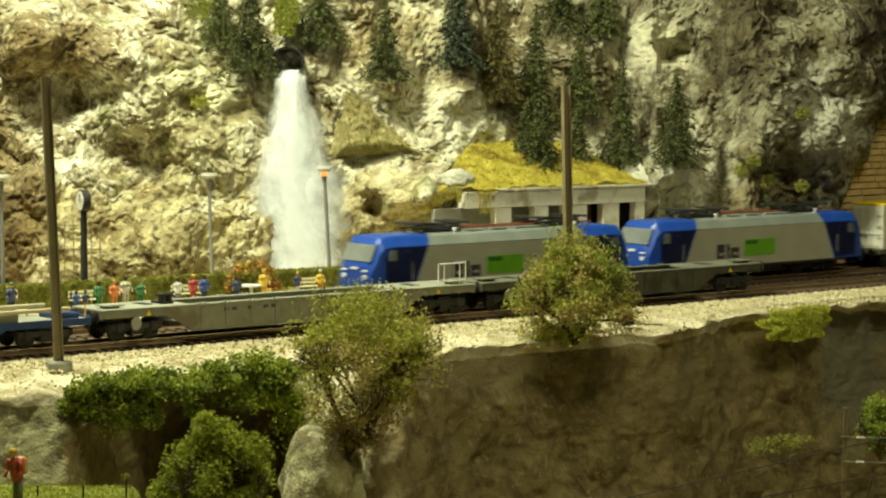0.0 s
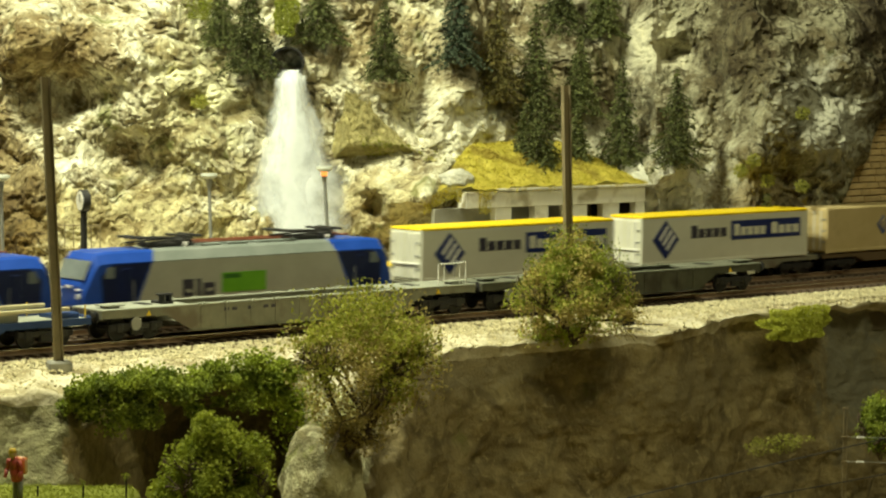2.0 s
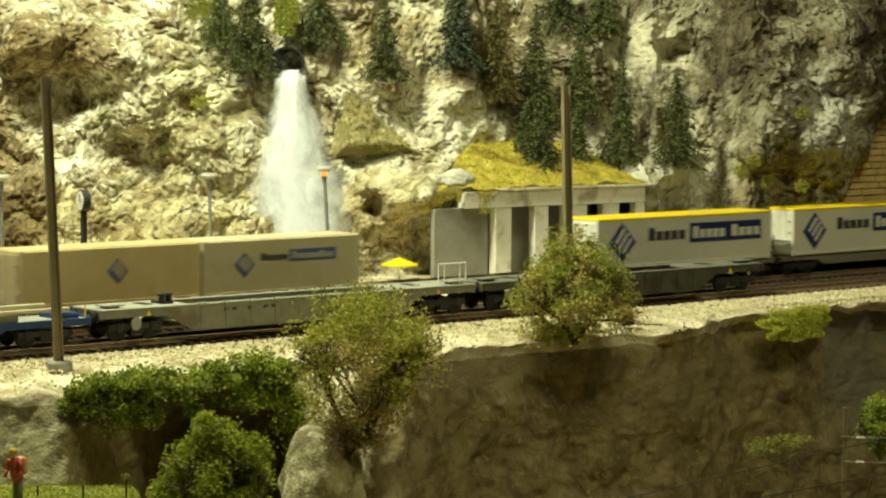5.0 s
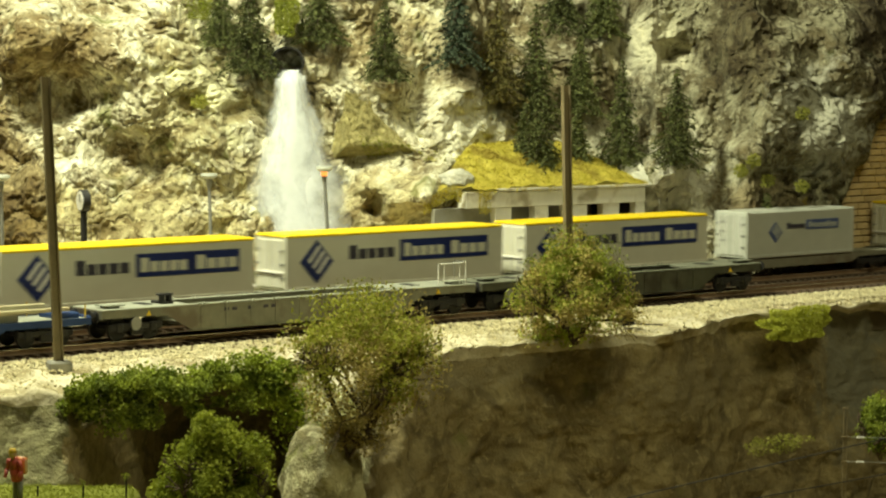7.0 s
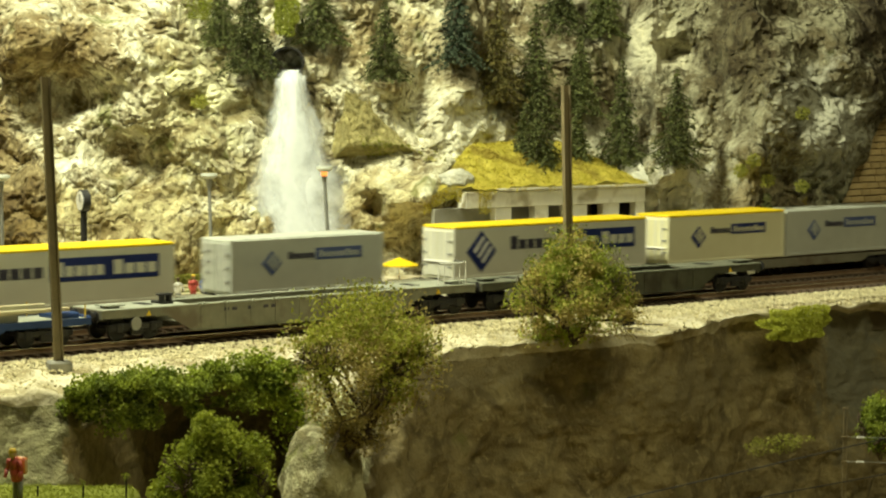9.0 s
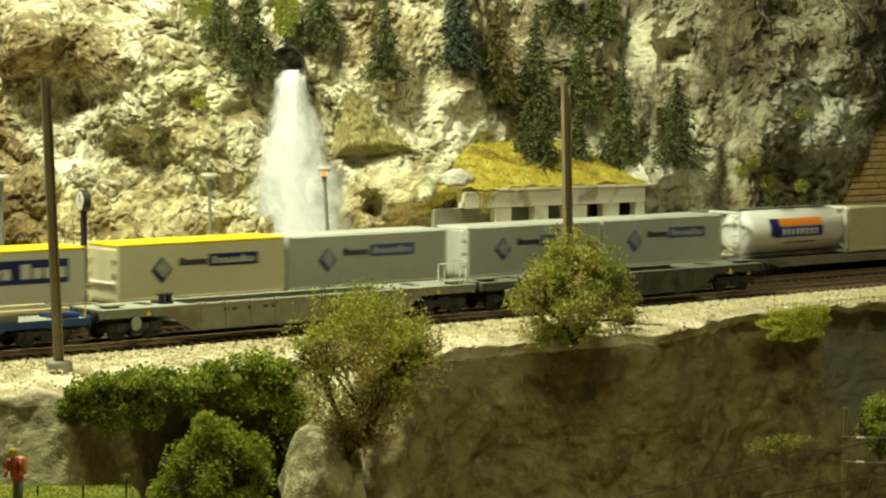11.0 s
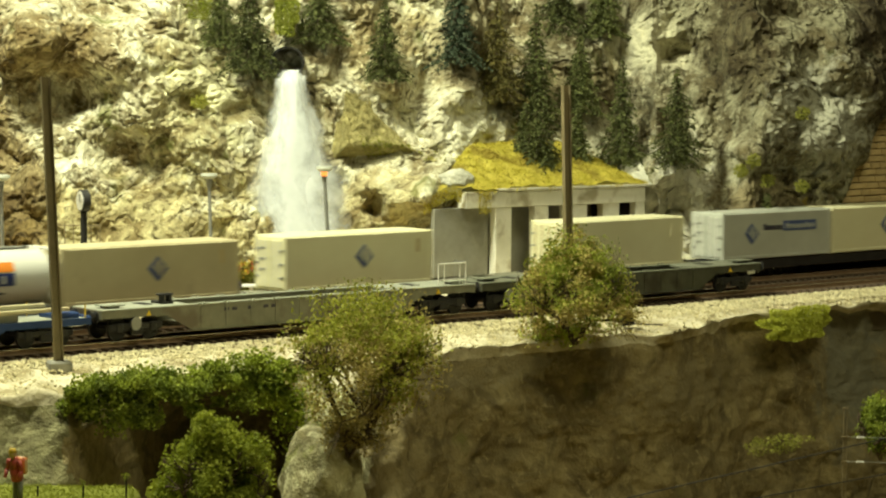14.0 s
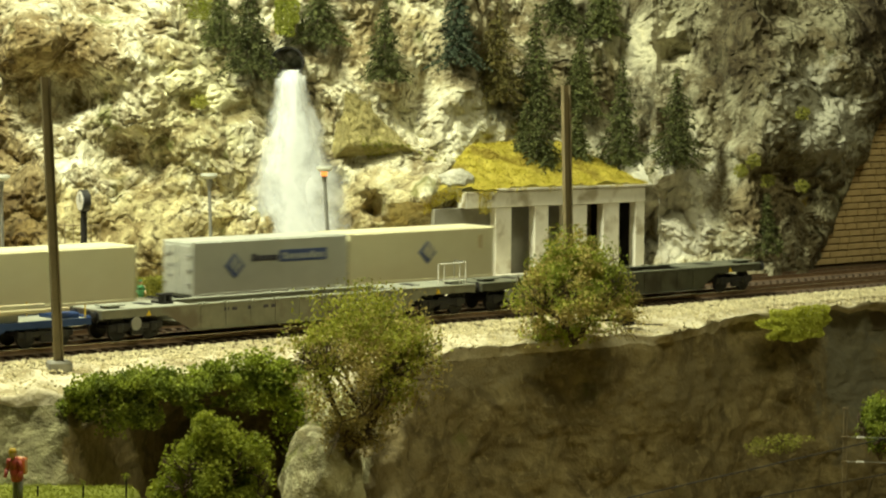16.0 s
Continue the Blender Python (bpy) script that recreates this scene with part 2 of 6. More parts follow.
# second pocket wagon: darker olive paint that also holds the shadow on it
M_WAGONDARK = mat("shaded_olive_wagon_paint", (0.055, 0.055, 0.035), (0.09, 0.09, 0.06), 70, 0.55, 0.1, spots=(0.04, 0.033, 0.022), spot_scale=60, spot_at=0.6)
M_WAGONDECK = mat("shaded_olive_wagon_deck", (0.14, 0.145, 0.105), (0.20, 0.205, 0.15), 70, 0.5, 0.1)
M_WBLUE = mat("blue_wagon_paint", (0.012, 0.04, 0.15), (0.025, 0.06, 0.19), 70, 0.5, 0.1)
M_WBROWN = mat("brown_wagon_paint", (0.10, 0.07, 0.03), (0.15, 0.10, 0.05), 70, 0.6, 0.1)
M_YELLOW = mat("yellow_paint", (0.75, 0.5, 0.02), (0.85, 0.6, 0.03), 60, 0.5)
M_STEEL = mat("grey_lamp_metal", (0.28, 0.28, 0.26), (0.36, 0.36, 0.33), 90, 0.5, 0, 0.4)
M_MAST = mat("brown_grey_mast", (0.19, 0.15, 0.075), (0.27, 0.21, 0.11), 90, 0.7, 0.2)
M_CONCRETE = mat("white_plastered_concrete", (0.72, 0.69, 0.58), (0.84, 0.81, 0.70), 50, 0.85, 0.4, spots=(0.45, 0.40, 0.28), spot_scale=50)
M_GREYWALL = mat("grey_concrete", (0.24, 0.23, 0.19), (0.32, 0.31, 0.26), 50, 0.9, 0.3)
# black that stands for the shade inside openings and the pipe
M_DARK = mat("recess_shade_black", (0.012, 0.011, 0.010), (0.02, 0.018, 0.016), 50, 0.9)
M_GRASSY = mat("golden_grass_fibre", (0.47, 0.40, 0.04), (0.72, 0.62, 0.12), 120, 0.95, 0.5, vary=0.2, trans=0.3, spots=(0.36, 0.28, 0.04), spot_scale=45, spot_at=0.60)
M_LAWN = mat("fresh_green_turf", (0.24, 0.27, 0.025), (0.40, 0.42, 0.07), 120, 0.95, 0.5, vary=0.2, trans=0.3)
M_SPRUCE = mat("dark_spruce_needles", (0.048, 0.058, 0.017), (0.185, 0.205, 0.062), 260, 0.9, 0.4, vary=0.4, trans=0.2)
M_SPRUCE_DRY = mat("olive_brown_spruce_needles", (0.09, 0.085, 0.022), (0.22, 0.18, 0.05), 260, 0.9, 0.4, vary=0.35, trans=0.2)
M_BARK = mat("brown_bark", (0.06, 0.04, 0.022), (0.14, 0.10, 0.055), 200, 0.95, 0.6)
M_LEAF = mat("olive_green_foliage", (0.25, 0.28, 0.026), (0.58, 0.58, 0.09), 130, 0.85, 0.3, vary=0.4, trans=0.4)
M_LEAF_DRY = mat("ochre_foliage", (0.32, 0.26, 0.07), (0.60, 0.49, 0.17), 130, 0.85, 0.3, vary=0.4, trans=0.4)
M_IVY = mat("dark_green_foliage", (0.13, 0.185, 0.02), (0.58, 0.66, 0.09), 110, 0.85, 0.3, vary=0.5, trans=0.35)
M_HEDGE = mat("hedge_green_fibre", (0.20, 0.21, 0.03), (0.42, 0.41, 0.08), 300, 0.95, 0.6, vary=0.3, trans=0.25)
M_DIRT = mat("olive_brown_dirt", (0.24, 0.205, 0.075), (0.46, 0.40, 0.17), 260, 0.95, 1.0)
M_BRICK = mat("tan_wall_stone", (0.46, 0.33, 0.15), (0.62, 0.46, 0.23), 90, 0.9, 0.5, vary=0.2)
M_MORTAR = mat("brown_mortar", (0.12, 0.08, 0.04), (0.17, 0.12, 0.06), 90, 0.95, 0.3)

# ---- mesh helpers ----


def part(name, bm, material, parent=None, label=""):
    me = bpy.data.meshes.new(name)
    bm.to_mesh(me)
    bm.free()
    me.materials.append(material)
    ob = new(name, me)
    if parent:
        ob.parent = parent
    if label:
        ob["label"] = label
    return ob


def part_mesh(name, me, parent=None, label=""):
    ob = new(name, me)
    if parent:
        ob.parent = parent
    if label:
        ob["label"] = label
    return ob


def thing(name, label, category, group="", at=None, kind=""):
    ob = tagged(new(name), label, category, group, kind)
    if at is not None:
        ob.matrix_world = at
    return ob


def add_box(bm, c, s, bevel=0.0, m=None):
    r = bmesh.ops.create_cube(bm, size=1.0)
    vs = r["verts"]
    for v in vs:
        v.co = Vector((c[0] + v.co.x * s[0], c[1] + v.co.y * s[1], c[2] + v.co.z * s[2]))
    if bevel:
        es = list({e for v in vs for e in v.link_edges})
        vs = list({v for f in bmesh.ops.bevel(bm, geom=es, offset=bevel, segments=1, affect="EDGES")["faces"] for v in f.verts} | {v for v in vs if v.is_valid})
    if m is not None:
        bmesh.ops.transform(bm, matrix=m, verts=[v for v in vs if v.is_valid])
    return bm


def box(c, s, bevel=0.0, m=None):
    return add_box(bmesh.new(), c, s, bevel, m)


def add_rod(bm, a, b, r, r2=None, seg=8):
    a, b = Vector(a), Vector(b)
    d = b - a
    m = Matrix.Translation((a + b) / 2) @ d.to_track_quat("Z", "Y").to_matrix().to_4x4()
    bmesh.ops.create_cone(bm, cap_ends=True, segments=seg, radius1=r, radius2=r if r2 is None else r2, depth=d.length, matrix=m)
    return bm


def rod(a, b, r, r2=None, seg=8):
    return add_rod(bmesh.new(), a, b, r, r2, seg)


def slab(outline, y0, y1):
    """A polygon given in the x-z plane, made solid from y0 to y1."""
    bm = bmesh.new()
    a = [bm.verts.new((p, y0, q)) for p, q in outline]
    b = [bm.verts.new((p, y1, q)) for p, q in outline]
    bm.faces.new(a)
    bm.faces.new(list(reversed(b)))
    for i in range(len(a)):
        j = (i + 1) % len(a)
        bm.faces.new((a[j], a[i], b[i], b[j]))
    bmesh.ops.recalc_face_normals(bm, faces=bm.faces)
    return bm


def lerp(x, xs, ys):
    return float(np.interp(x, xs, ys))


def step(a, b, x):
    t = min(1.0, max(0.0, (x - a) / (b - a)))
    return t * t * (3 - 2 * t)


# ---- the two tracks: a wide arc; s runs along it to the far end, n across it, away from the viewer ----
TX, TY, TH, TK = -0.0212, 1.5173, 0.7057, 0.0175
SPEED = 0.2150
NEAR = -0.0585


def along(s, n=0.0, z=0.0, turn=0.0, th=TH, tk=TK):
    a = th + tk * s
    x = TX + (math.sin(a) - math.sin(th)) / tk
    y = TY - (math.cos(a) - math.cos(th)) / tk
    return pose(x - n * math.sin(a), y + n * math.cos(a), z, 0, 0, math.degrees(a) + turn)


def spot(s, n=0.0, z=0.0):
    return along(s, n, z).translation


def edge_line(s, n=0.0, z=0.0, turn=0.0):
    """The platform and the stone wall follow a slightly tighter arc than the tracks."""
    return along(s, n, z, turn, 0.6537, 0.1095)


def beside(s, n=0.0, z=0.0):
    return edge_line(s, n, z).translation


def track_y(x, line=spot):
    s = (x - TX) / math.cos(TH)
    for _ in range(6):
        s += (x - line(s).x) / math.cos(TH + TK * s)
    return line(s).y


def ribbon(profile, s0, s1, ds, line=spot):
    """A closed profile of (n, z) swept along the tracks."""
    bm = bmesh.new()
    k = max(1, int(round((s1 - s0) / ds)))
    rings = []
    for i in range(k + 1):
        s = s0 + (s1 - s0) * i / k
        rings.append([bm.verts.new(line(s, n, z)) for n, z in profile])
    for a, b in zip(rings, rings[1:]):
        for j in range(len(profile)):
            q = (j + 1) % len(profile)
            bm.faces.new((a[j], b[j], b[q], a[q]))
    bm.faces.new(rings[0])
    bm.faces.new(list(reversed(rings[-1])))
    bmesh.ops.recalc_face_normals(bm, faces=bm.faces)
    return bm


def fbm(p, octaves=5):
    return noise.fractal(p, 1.0, 2.0, octaves)


def grid_object(name, nu, nv, fn, material, label, category, kind="structure", smooth=True, parent=None):
    us, vs = np.linspace(0, 1, nu), np.linspace(0, 1, nv)
    co = [fn(float(u), float(v)) for v in vs for u in us]
    faces = [(j * nu + i, j * nu + i + 1, (j + 1) * nu + i + 1, (j + 1) * nu + i) for j in range(nv - 1) for i in range(nu - 1)]
    me = bpy.data.meshes.new(name)
    me.from_pydata(co, [], faces)
    me.materials.append(material)
    if smooth:
        me.polygons.foreach_set("use_smooth", [True] * len(faces))
    ob = new(name, me)
    if parent:
        ob.parent = parent
    return tagged(ob, label, category, "", kind)

# ---- the hall round the layout ----
for nm, c, s in (("floor", (0, 2, -1.0), (12, 12, 0.1)), ("ceiling", (0, 2, 2.6), (12, 12, 0.1)),
                 ("wall_north", (0, 8, 0.8), (12, 0.1, 3.5)), ("wall_south", (0, -4, 0.8), (12, 0.1, 3.5)),
                 ("wall_west", (-6, 2, 0.8), (0.1, 11.9, 3.5)), ("wall_east", (6, 2, 0.8), (0.1, 11.9, 3.5))):
    tagged(part(nm, box(c, s), M_HALL), "plain dim exhibition hall " + nm.split("_")[0], nm.split("_")[0], "", "structure")

# housings added behind the two unseen lamps
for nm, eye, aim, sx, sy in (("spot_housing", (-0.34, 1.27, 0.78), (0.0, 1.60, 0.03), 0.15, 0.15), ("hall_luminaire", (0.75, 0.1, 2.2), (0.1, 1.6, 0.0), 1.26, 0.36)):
    h = thing(nm, "added unseen grey metal lamp housing hung from the hall ceiling", "lamp")
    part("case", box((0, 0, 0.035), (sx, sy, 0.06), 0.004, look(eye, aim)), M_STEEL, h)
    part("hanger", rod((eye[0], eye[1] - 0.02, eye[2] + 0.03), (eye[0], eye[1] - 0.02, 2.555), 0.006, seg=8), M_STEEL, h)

# ---- track bed ----
tagged(part("baseboard", ribbon([(-0.095, -0.016), (0.04, -0.016), (0.04, -0.03), (-0.095, -0.03)], -3.9, 3.9, 0.05), M_STUB),
       "brown board that carries the two tracks", "baseboard", "", "structure")
tagged(part("track_bed", ribbon([(-0.082, -0.0155), (-0.076, -0.0045), (0.018, -0.0045), (0.024, -0.0155)], -3.9, 3.9, 0.02), M_BALLAST),
       "dark brown ballast bed under both tracks", "track bed", "", "structure")


def make_track(n0):
    t = thing("railway_track", "model railway track with dark sleepers and worn rails", "track", "parallel tracks", kind="structure")
    for side in (-0.0083, 0.0083):
        n = n0 + side
        rail = part("rail", ribbon([(n - 0.0011, -0.003), (n - 0.0004, -0.0022), (n - 0.0006, -0.0002), (n + 0.0006, -0.0002), (n + 0.0004, -0.0022), (n + 0.0011, -0.003)], -3.9, 3.9, 0.03), M_RAIL, t)
        part("rail_head", ribbon([(n - 0.0006, -0.0002), (n - 0.0006, 0.0), (n + 0.0006, 0.0), (n + 0.0006, -0.0002)], -3.9, 3.9, 0.03), M_RAILTOP, rail)
    me = bpy.data.meshes.new("sleeper")
    b = box((0, 0, -0.0042), (0.0028, 0.030, 0.0024), 0.0003)
    b.to_mesh(me)
    b.free()
    me.materials.append(M_SLEEPER)
    rest = bmesh.new()
    for i in range(-520, 521):
        s = i * 0.0072
        if -0.48 < s < 0.62:
            o = new("sleeper", me)
            o.parent = t
            o.matrix_world = along(s, n0)
        else:
            add_box(rest, (0, 0, -0.0042), (0.0028, 0.030, 0.0024), 0, along(s, n0))
    tagged(part("sleepers_further_on", rest, M_SLEEPER, t), kind="stuff")


make_track(0.0)
make_track(NEAR)

# ---- rear rock face ----
FX = [-0.62, -0.34, -0.27, -0.10, -0.05, 0.0, 0.04, 0.13, 0.150, 0.20, 0.245, 0.275, 0.34, 0.60]
FY = [1.56, 1.585, 1.60, 1.66, 1.665, 1.69, 1.74, 1.80, 1.742, 1.748, 1.772, 1.835, 1.90, 2.12]
# swellings and hollows of the rock: x, z, radius, how far it stands out
BUMPS_WEST = [
    (-0.012, 0.056, 0.018, 0.030),
    (0.002, 0.067, 0.026, 0.034), (-0.036, 0.058, 0.026, 0.022), (-0.21, 0.155, 0.04, 0.022), (-0.25, 0.05, 0.05, 0.018), (-0.14, 0.06, 0.045, 0.02),
    (-0.155, 0.12, 0.04, 0.014), (-0.252, 0.124, 0.03, -0.020), (-0.265, 0.156, 0.028, 0.032), (-0.295, 0.09, 0.028, -0.025), (-0.155, 0.085, 0.03, 0.02),
    (-0.19, 0.02, 0.035, 0.02), (-0.215, 0.085, 0.022, -0.018), (-0.165, 0.115, 0.014, -0.02), (-0.24, 0.12, 0.018, -0.010), (-0.12, 0.02, 0.03, 0.012),
    (0.005, 0.085, 0.02, 0.016), (-0.035, 0.128, 0.014, 0.018), (-0.01, 0.105, 0.018, 0.014), (-0.03, 0.05, 0.022, 0.018), (-0.045, 0.048, 0.0105, -0.032), (-0.178, 0.150, 0.040, 0.022), (-0.19, 0.108, 0.030, 0.020), (-0.282, 0.065, 0.022, -0.02), (-0.075, 0.06, 0.012, -0.02),
]
BUMPS_EAST = [
    (0.178, 0.15, 0.022, -0.03), (0.262, 0.15, 0.016, -0.022), (0.012, 0.122, 0.02, 0.016), (0.035, 0.1, 0.016, 0.012),
    (0.165, 0.075, 0.02, 0.016), (0.207, 0.082, 0.014, 0.03), (0.153, 0.068, 0.018, 0.034), (0.235, 0.13, 0.03, 0.022), (0.27, 0.095, 0.03, 0.03),
    (0.29, 0.16, 0.04, 0.02), (0.12, 0.17, 0.03, 0.018), (0.2, 0.165, 0.03, 0.02), (0.225, 0.055, 0.02, -0.012),
    (0.31, 0.125, 0.02, 0.012), (0.16, 0.15, 0.012, -0.016),
]


def face_y(x, z):
    """Depth of the rear rock face, before its roughness."""
    y = lerp(x, FX, FY)
    mid = step(-0.02, 0.03, x) * (1 - step(0.135, 0.16, x))
    east = step(0.19, 0.235, x)
    y += 0.34 * max(z, 0) * (1 - mid) * (1 - east) + mid * (0.42 * max(z - 0.06, 0))
    y += 0.03 * step(0.10, 0.2, z) * step(0.0, 0.05, x) * (1 - east)
    if east:
        xb = 0.262 + 0.60 * max(z, -0.01)
        yw = track_y(x, beside) + 0.040 + 0.155 * max(z, 0)
        y = y * (1 - east) + east * (yw - 0.016 + 0.075 * step(-0.006, 0.012, x - xb) + 0.05 * step(0.14, 0.22, z))
    for bx, bz, br, ba in (BUMPS_WEST if x < -0.05 else BUMPS_WEST + BUMPS_EAST if x < 0.09 else BUMPS_EAST):
        d = ((x - bx) ** 2 + (z - bz) ** 2) / (br * br)
        if d < 4:
            y -= ba * math.exp(-1.6 * d)
    return y


def rough(p, amount=1.0):
    """Rounded plaster boulders with sharp clefts, knobs on them and fine tooling."""
    w = p + Vector((fbm(p * 14, 3), fbm(p * 14 + Vector((5, 2, 8)), 3), fbm(p * 14 + Vector((9, 9, 1)), 3))) * 0.011
    big = noise.voronoi(w * 17.0)[0]
    mid = noise.voronoi(w * 46.0 + Vector((3, 1, 2)))[0]
    d = 0.017 * (0.55 - big[0]) + 0.010 * min(0.30, big[1] - big[0])
    d += 0.012 * fbm(p * 11.0, 3)
    d += 0.0068 * (0.45 - mid[0] ** 2 * 1.6) + 0.0035 * min(0.25, mid[1] - mid[0])
    d += 0.0046 * (0.45 - abs(fbm(w * 62.0, 4))) + 0.0036 * (0.35 - abs(fbm(w * 150.0, 4))) + 0.0014 * fbm(p * 400.0, 2)
    return d * amount


def rear_rock(u, v):
    x = lerp(u, [0.0, 0.07, 0.93, 1.0], [-0.62, -0.31, 0.36, 0.60])
    z = lerp(v, [0.0, 0.88, 1.0], [-0.02, 0.205, 0.32])
    y = face_y(x, z)
    p = Vector((x, y * 0.7, z))
    k = 1.0 - 0.75 * step(0.02, 0.05, x) * (1 - step(0.125, 0.145, x)) * (1 - step(0.05, 0.07, z))
    k *= 1.0 - 0.45 * step(-0.075, -0.06, x) * (1 - step(0.0, 0.02, x)) * (1 - step(0.075, 0.085, z))
    d = rough(p, k)
    return (x + 0.004 * fbm(p * 40.0 + Vector((7, 3, 1)), 3), y - d, z + 0.005 * fbm(p * 34.0 + Vector((1, 9, 4)), 3))


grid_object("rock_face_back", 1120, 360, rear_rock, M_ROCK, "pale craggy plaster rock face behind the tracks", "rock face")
# ground between the rear track and the rock
grid_object("ground", 120, 40, lambda u, v: (lambda x: (x, (track_y(x) + 0.026) * (1 - v) + (lerp(x, FX, FY) + 0.06) * v,
            0.002 * step(0.0, 0.15, v) - 0.012 * (1 - step(0.0, 0.05, v)) + 0.0015 * fbm(Vector((x, v * 0.2, 0)) * 60)))(-0.55 + 0.79 * u), M_SAND, "pale sandy ground beside the track", "ground")

# ---- near bank and lower cliff ----
EX = [-0.60, -0.30, -0.21, -0.175, -0.150, -0.120, -0.086, -0.066, -0.044, 0.005, 0.07, 0.135, 0.17, 0.191, 0.292, 0.60]
EY = [0.95, 1.10, 1.165, 1.178, 1.215, 1.248, 1.275, 1.265, 1.274, 1.352, 1.410, 1.446, 1.520, 1.553, 1.645, 1.90]
LEAN = [0.5, 0.6, 0.8, 0.7, -0.10, -0.35, -0.30, 1.2, 1.5, 0.30, 0.12, 0.10, 0.10, 0.12, 0.12, 0.2]


def bank(u, v):
    x = -0.60 + 1.2 * u
    y0 = track_y(x) - 0.0925 / math.cos(TH)
    ye = lerp(x, EX, EY) + 0.008 * fbm(Vector((x * 25, 3.0, 0)), 3)
    if v < 0.35:
        t = v / 0.35
        p = Vector((x, y0 + (ye - y0) * t, 0))
        west = 1 - step(-0.17, -0.11, x)
        return (x, p.y, -0.006 - 0.004 * t + (0.0025 * fbm(p * 45, 4) + west * (0.004 * abs(fbm(p * 38, 4)) - 0.001)) * step(0, 0.25, t) - 0.012 * (1 - step(0, 0.03, t)))
    t = (v - 0.35) / 0.65
    z = -0.010 - 0.15 * t
    lean = lerp(x, EX, LEAN)
    p = Vector((x, ye, z))
    d = -0.010 + 0.70 * rough(Vector((x * 0.8, ye * 0.5, z * 0.6)) + Vector((4, 2, 7))) + 0.006 * fbm(p * 14.0, 3)
    hollow = step(-0.172, -0.140, x) * (1 - step(-0.098, -0.062, x))
    y = ye - lean * 0.15 * t - d * step(0.0, 0.06, t) + 0.075 * hollow * step(0.03, 0.25, t)
    return (x + 0.003 * fbm(p * 60), y, z + 0.003 * fbm(p * 50 + Vector((3, 3, 3))))


bank_ob = grid_object("bank", 520, 200, bank, M_SAND, "pale gravel bank that breaks off into a brown rock cliff", "bank")
bank_ob.data.materials.append(M_ROCK_DARK)
bank_ob.data.materials.append(M_ROCK_MID)
bank_ob.data.materials.append(M_BOULDER)
nu = 520


def bank_paint(i):
    row, x = i // (nu - 1), -0.60 + 1.2 * (i % (nu - 1)) / (nu - 1)
    if row <= 74:
        return 0
    k = 0.012 * fbm(Vector((x * 60, row * 0.06, 5.0)), 3)
    if -0.078 < x + k < -0.026 - 0.0004 * (row - 75):
        return 3
    return 2 if x + k < -0.172 and row < 110 else 1


bank_ob.data.polygons.foreach_set("material_index", [bank_paint(i) for i in range((nu - 1) * 199)])
tagged(part("lower_ground", box((0.2, 0.95, -0.165), (2.4, 1.3, 0.02)), M_ROCK_DARK), "brown low ground at the foot of the cliff", "ground", "", "structure")
tagged(part("layout_plinth", box((0.2, 1.25, -0.563), (2.4, 1.9, 0.774), 0.004), M_STUB), "plain brown plinth under the model layout", "plinth", "", "structure")
for i in range(-6, 7):
    if abs(i) > 2:
        p = spot(i * 0.6, -0.028)
        tagged(part("trestle_post", box((p.x, p.y, -0.49), (0.03, 0.03, 0.92), 0.002), M_STUB), "plain brown trestle post under the track board", "post", "trestle posts", "structure")


# ---- train ----
# the train runs a little unevenly: metres ahead of steady speed, each half second
LEAD = (0.0007, -0.0027, 0.0005, -0.0038, 0.0006, -0.0026, 0.0017, -0.0013, 0.0036, 0.0020, 0.0010, 0.0010, 0.0019, 0.0013, 0.0062, 0.0012, 0.0052, 0.0065, 0.0032, 0.0015, 0.0,
        0.0, 0.0, -0.0030, -0.0022, -0.0070, -0.0046, -0.0102, -0.0010, 0.0073, -0.0002, -0.0049, -0.0015)


def q_rows(q):
    return [(i / 2, along(q - SPEED * i / 2 - d)) for i, d in enumerate(LEAD)]


MOVERS = []


def print_on_side(parent, name, x0, x1, z0, z1, y, material, label="", slant=0.0):
    b = slab([(x0, z0), (x1, z0), (x1 + slant, z1), (x0 + slant, z1)], y - 0.00025, y + 0.0002)
    return part(name, b, material, parent, label)


def bogie(parent, x, wheelbase=0.0207, material=None):
    fr = bmesh.new()
    for s in (-1, 1):
        add_box(fr, (x, s * 0.0118, 0.0062), (wheelbase + 0.012, 0.0016, 0.0034), 0.0005)
        for k in (-1, 1):
            add_box(fr, (x + k * wheelbase / 2, s * 0.0127, 0.0058), (0.0042, 0.0016, 0.0046), 0.0006)
        add_box(fr, (x, s * 0.0126, 0.0044), (0.0075, 0.0018, 0.0034), 0.0004)
    add_box(fr, (x, 0, 0.0075), (0.008, 0.024, 0.003))
    bo = part("bogie", fr, M_BLACK, parent, "black bogie frame")
    for k in (-1, 1):
        for s in (-1, 1):
            w = bmesh.new()
            add_rod(w, (x + k * wheelbase / 2, s * 0.0078, 0.0055), (x + k * wheelbase / 2, s * 0.0102, 0.0055), 0.0055, seg=20)
            add_rod(w, (x + k * wheelbase / 2, 0, 0.0055), (x + k * wheelbase / 2, s * 0.0078, 0.0055), 0.001, seg=6)
            part("wheel", w, M_BLACK, bo)
    return bo


def buffers(parent, x, sign, z=0.0122):
    for s in (-1, 1):
        b = bmesh.new()
        add_rod(b, (x, s * 0.010, z), (x + sign * 0.005, s * 0.010, z), 0.0014, seg=8)
        add_rod(b, (x + sign * 0.005, s * 0.010, z), (x + sign * 0.0058, s * 0.010, z), 0.0026, seg=12)
        part("buffer", b, M_BLACK, parent)


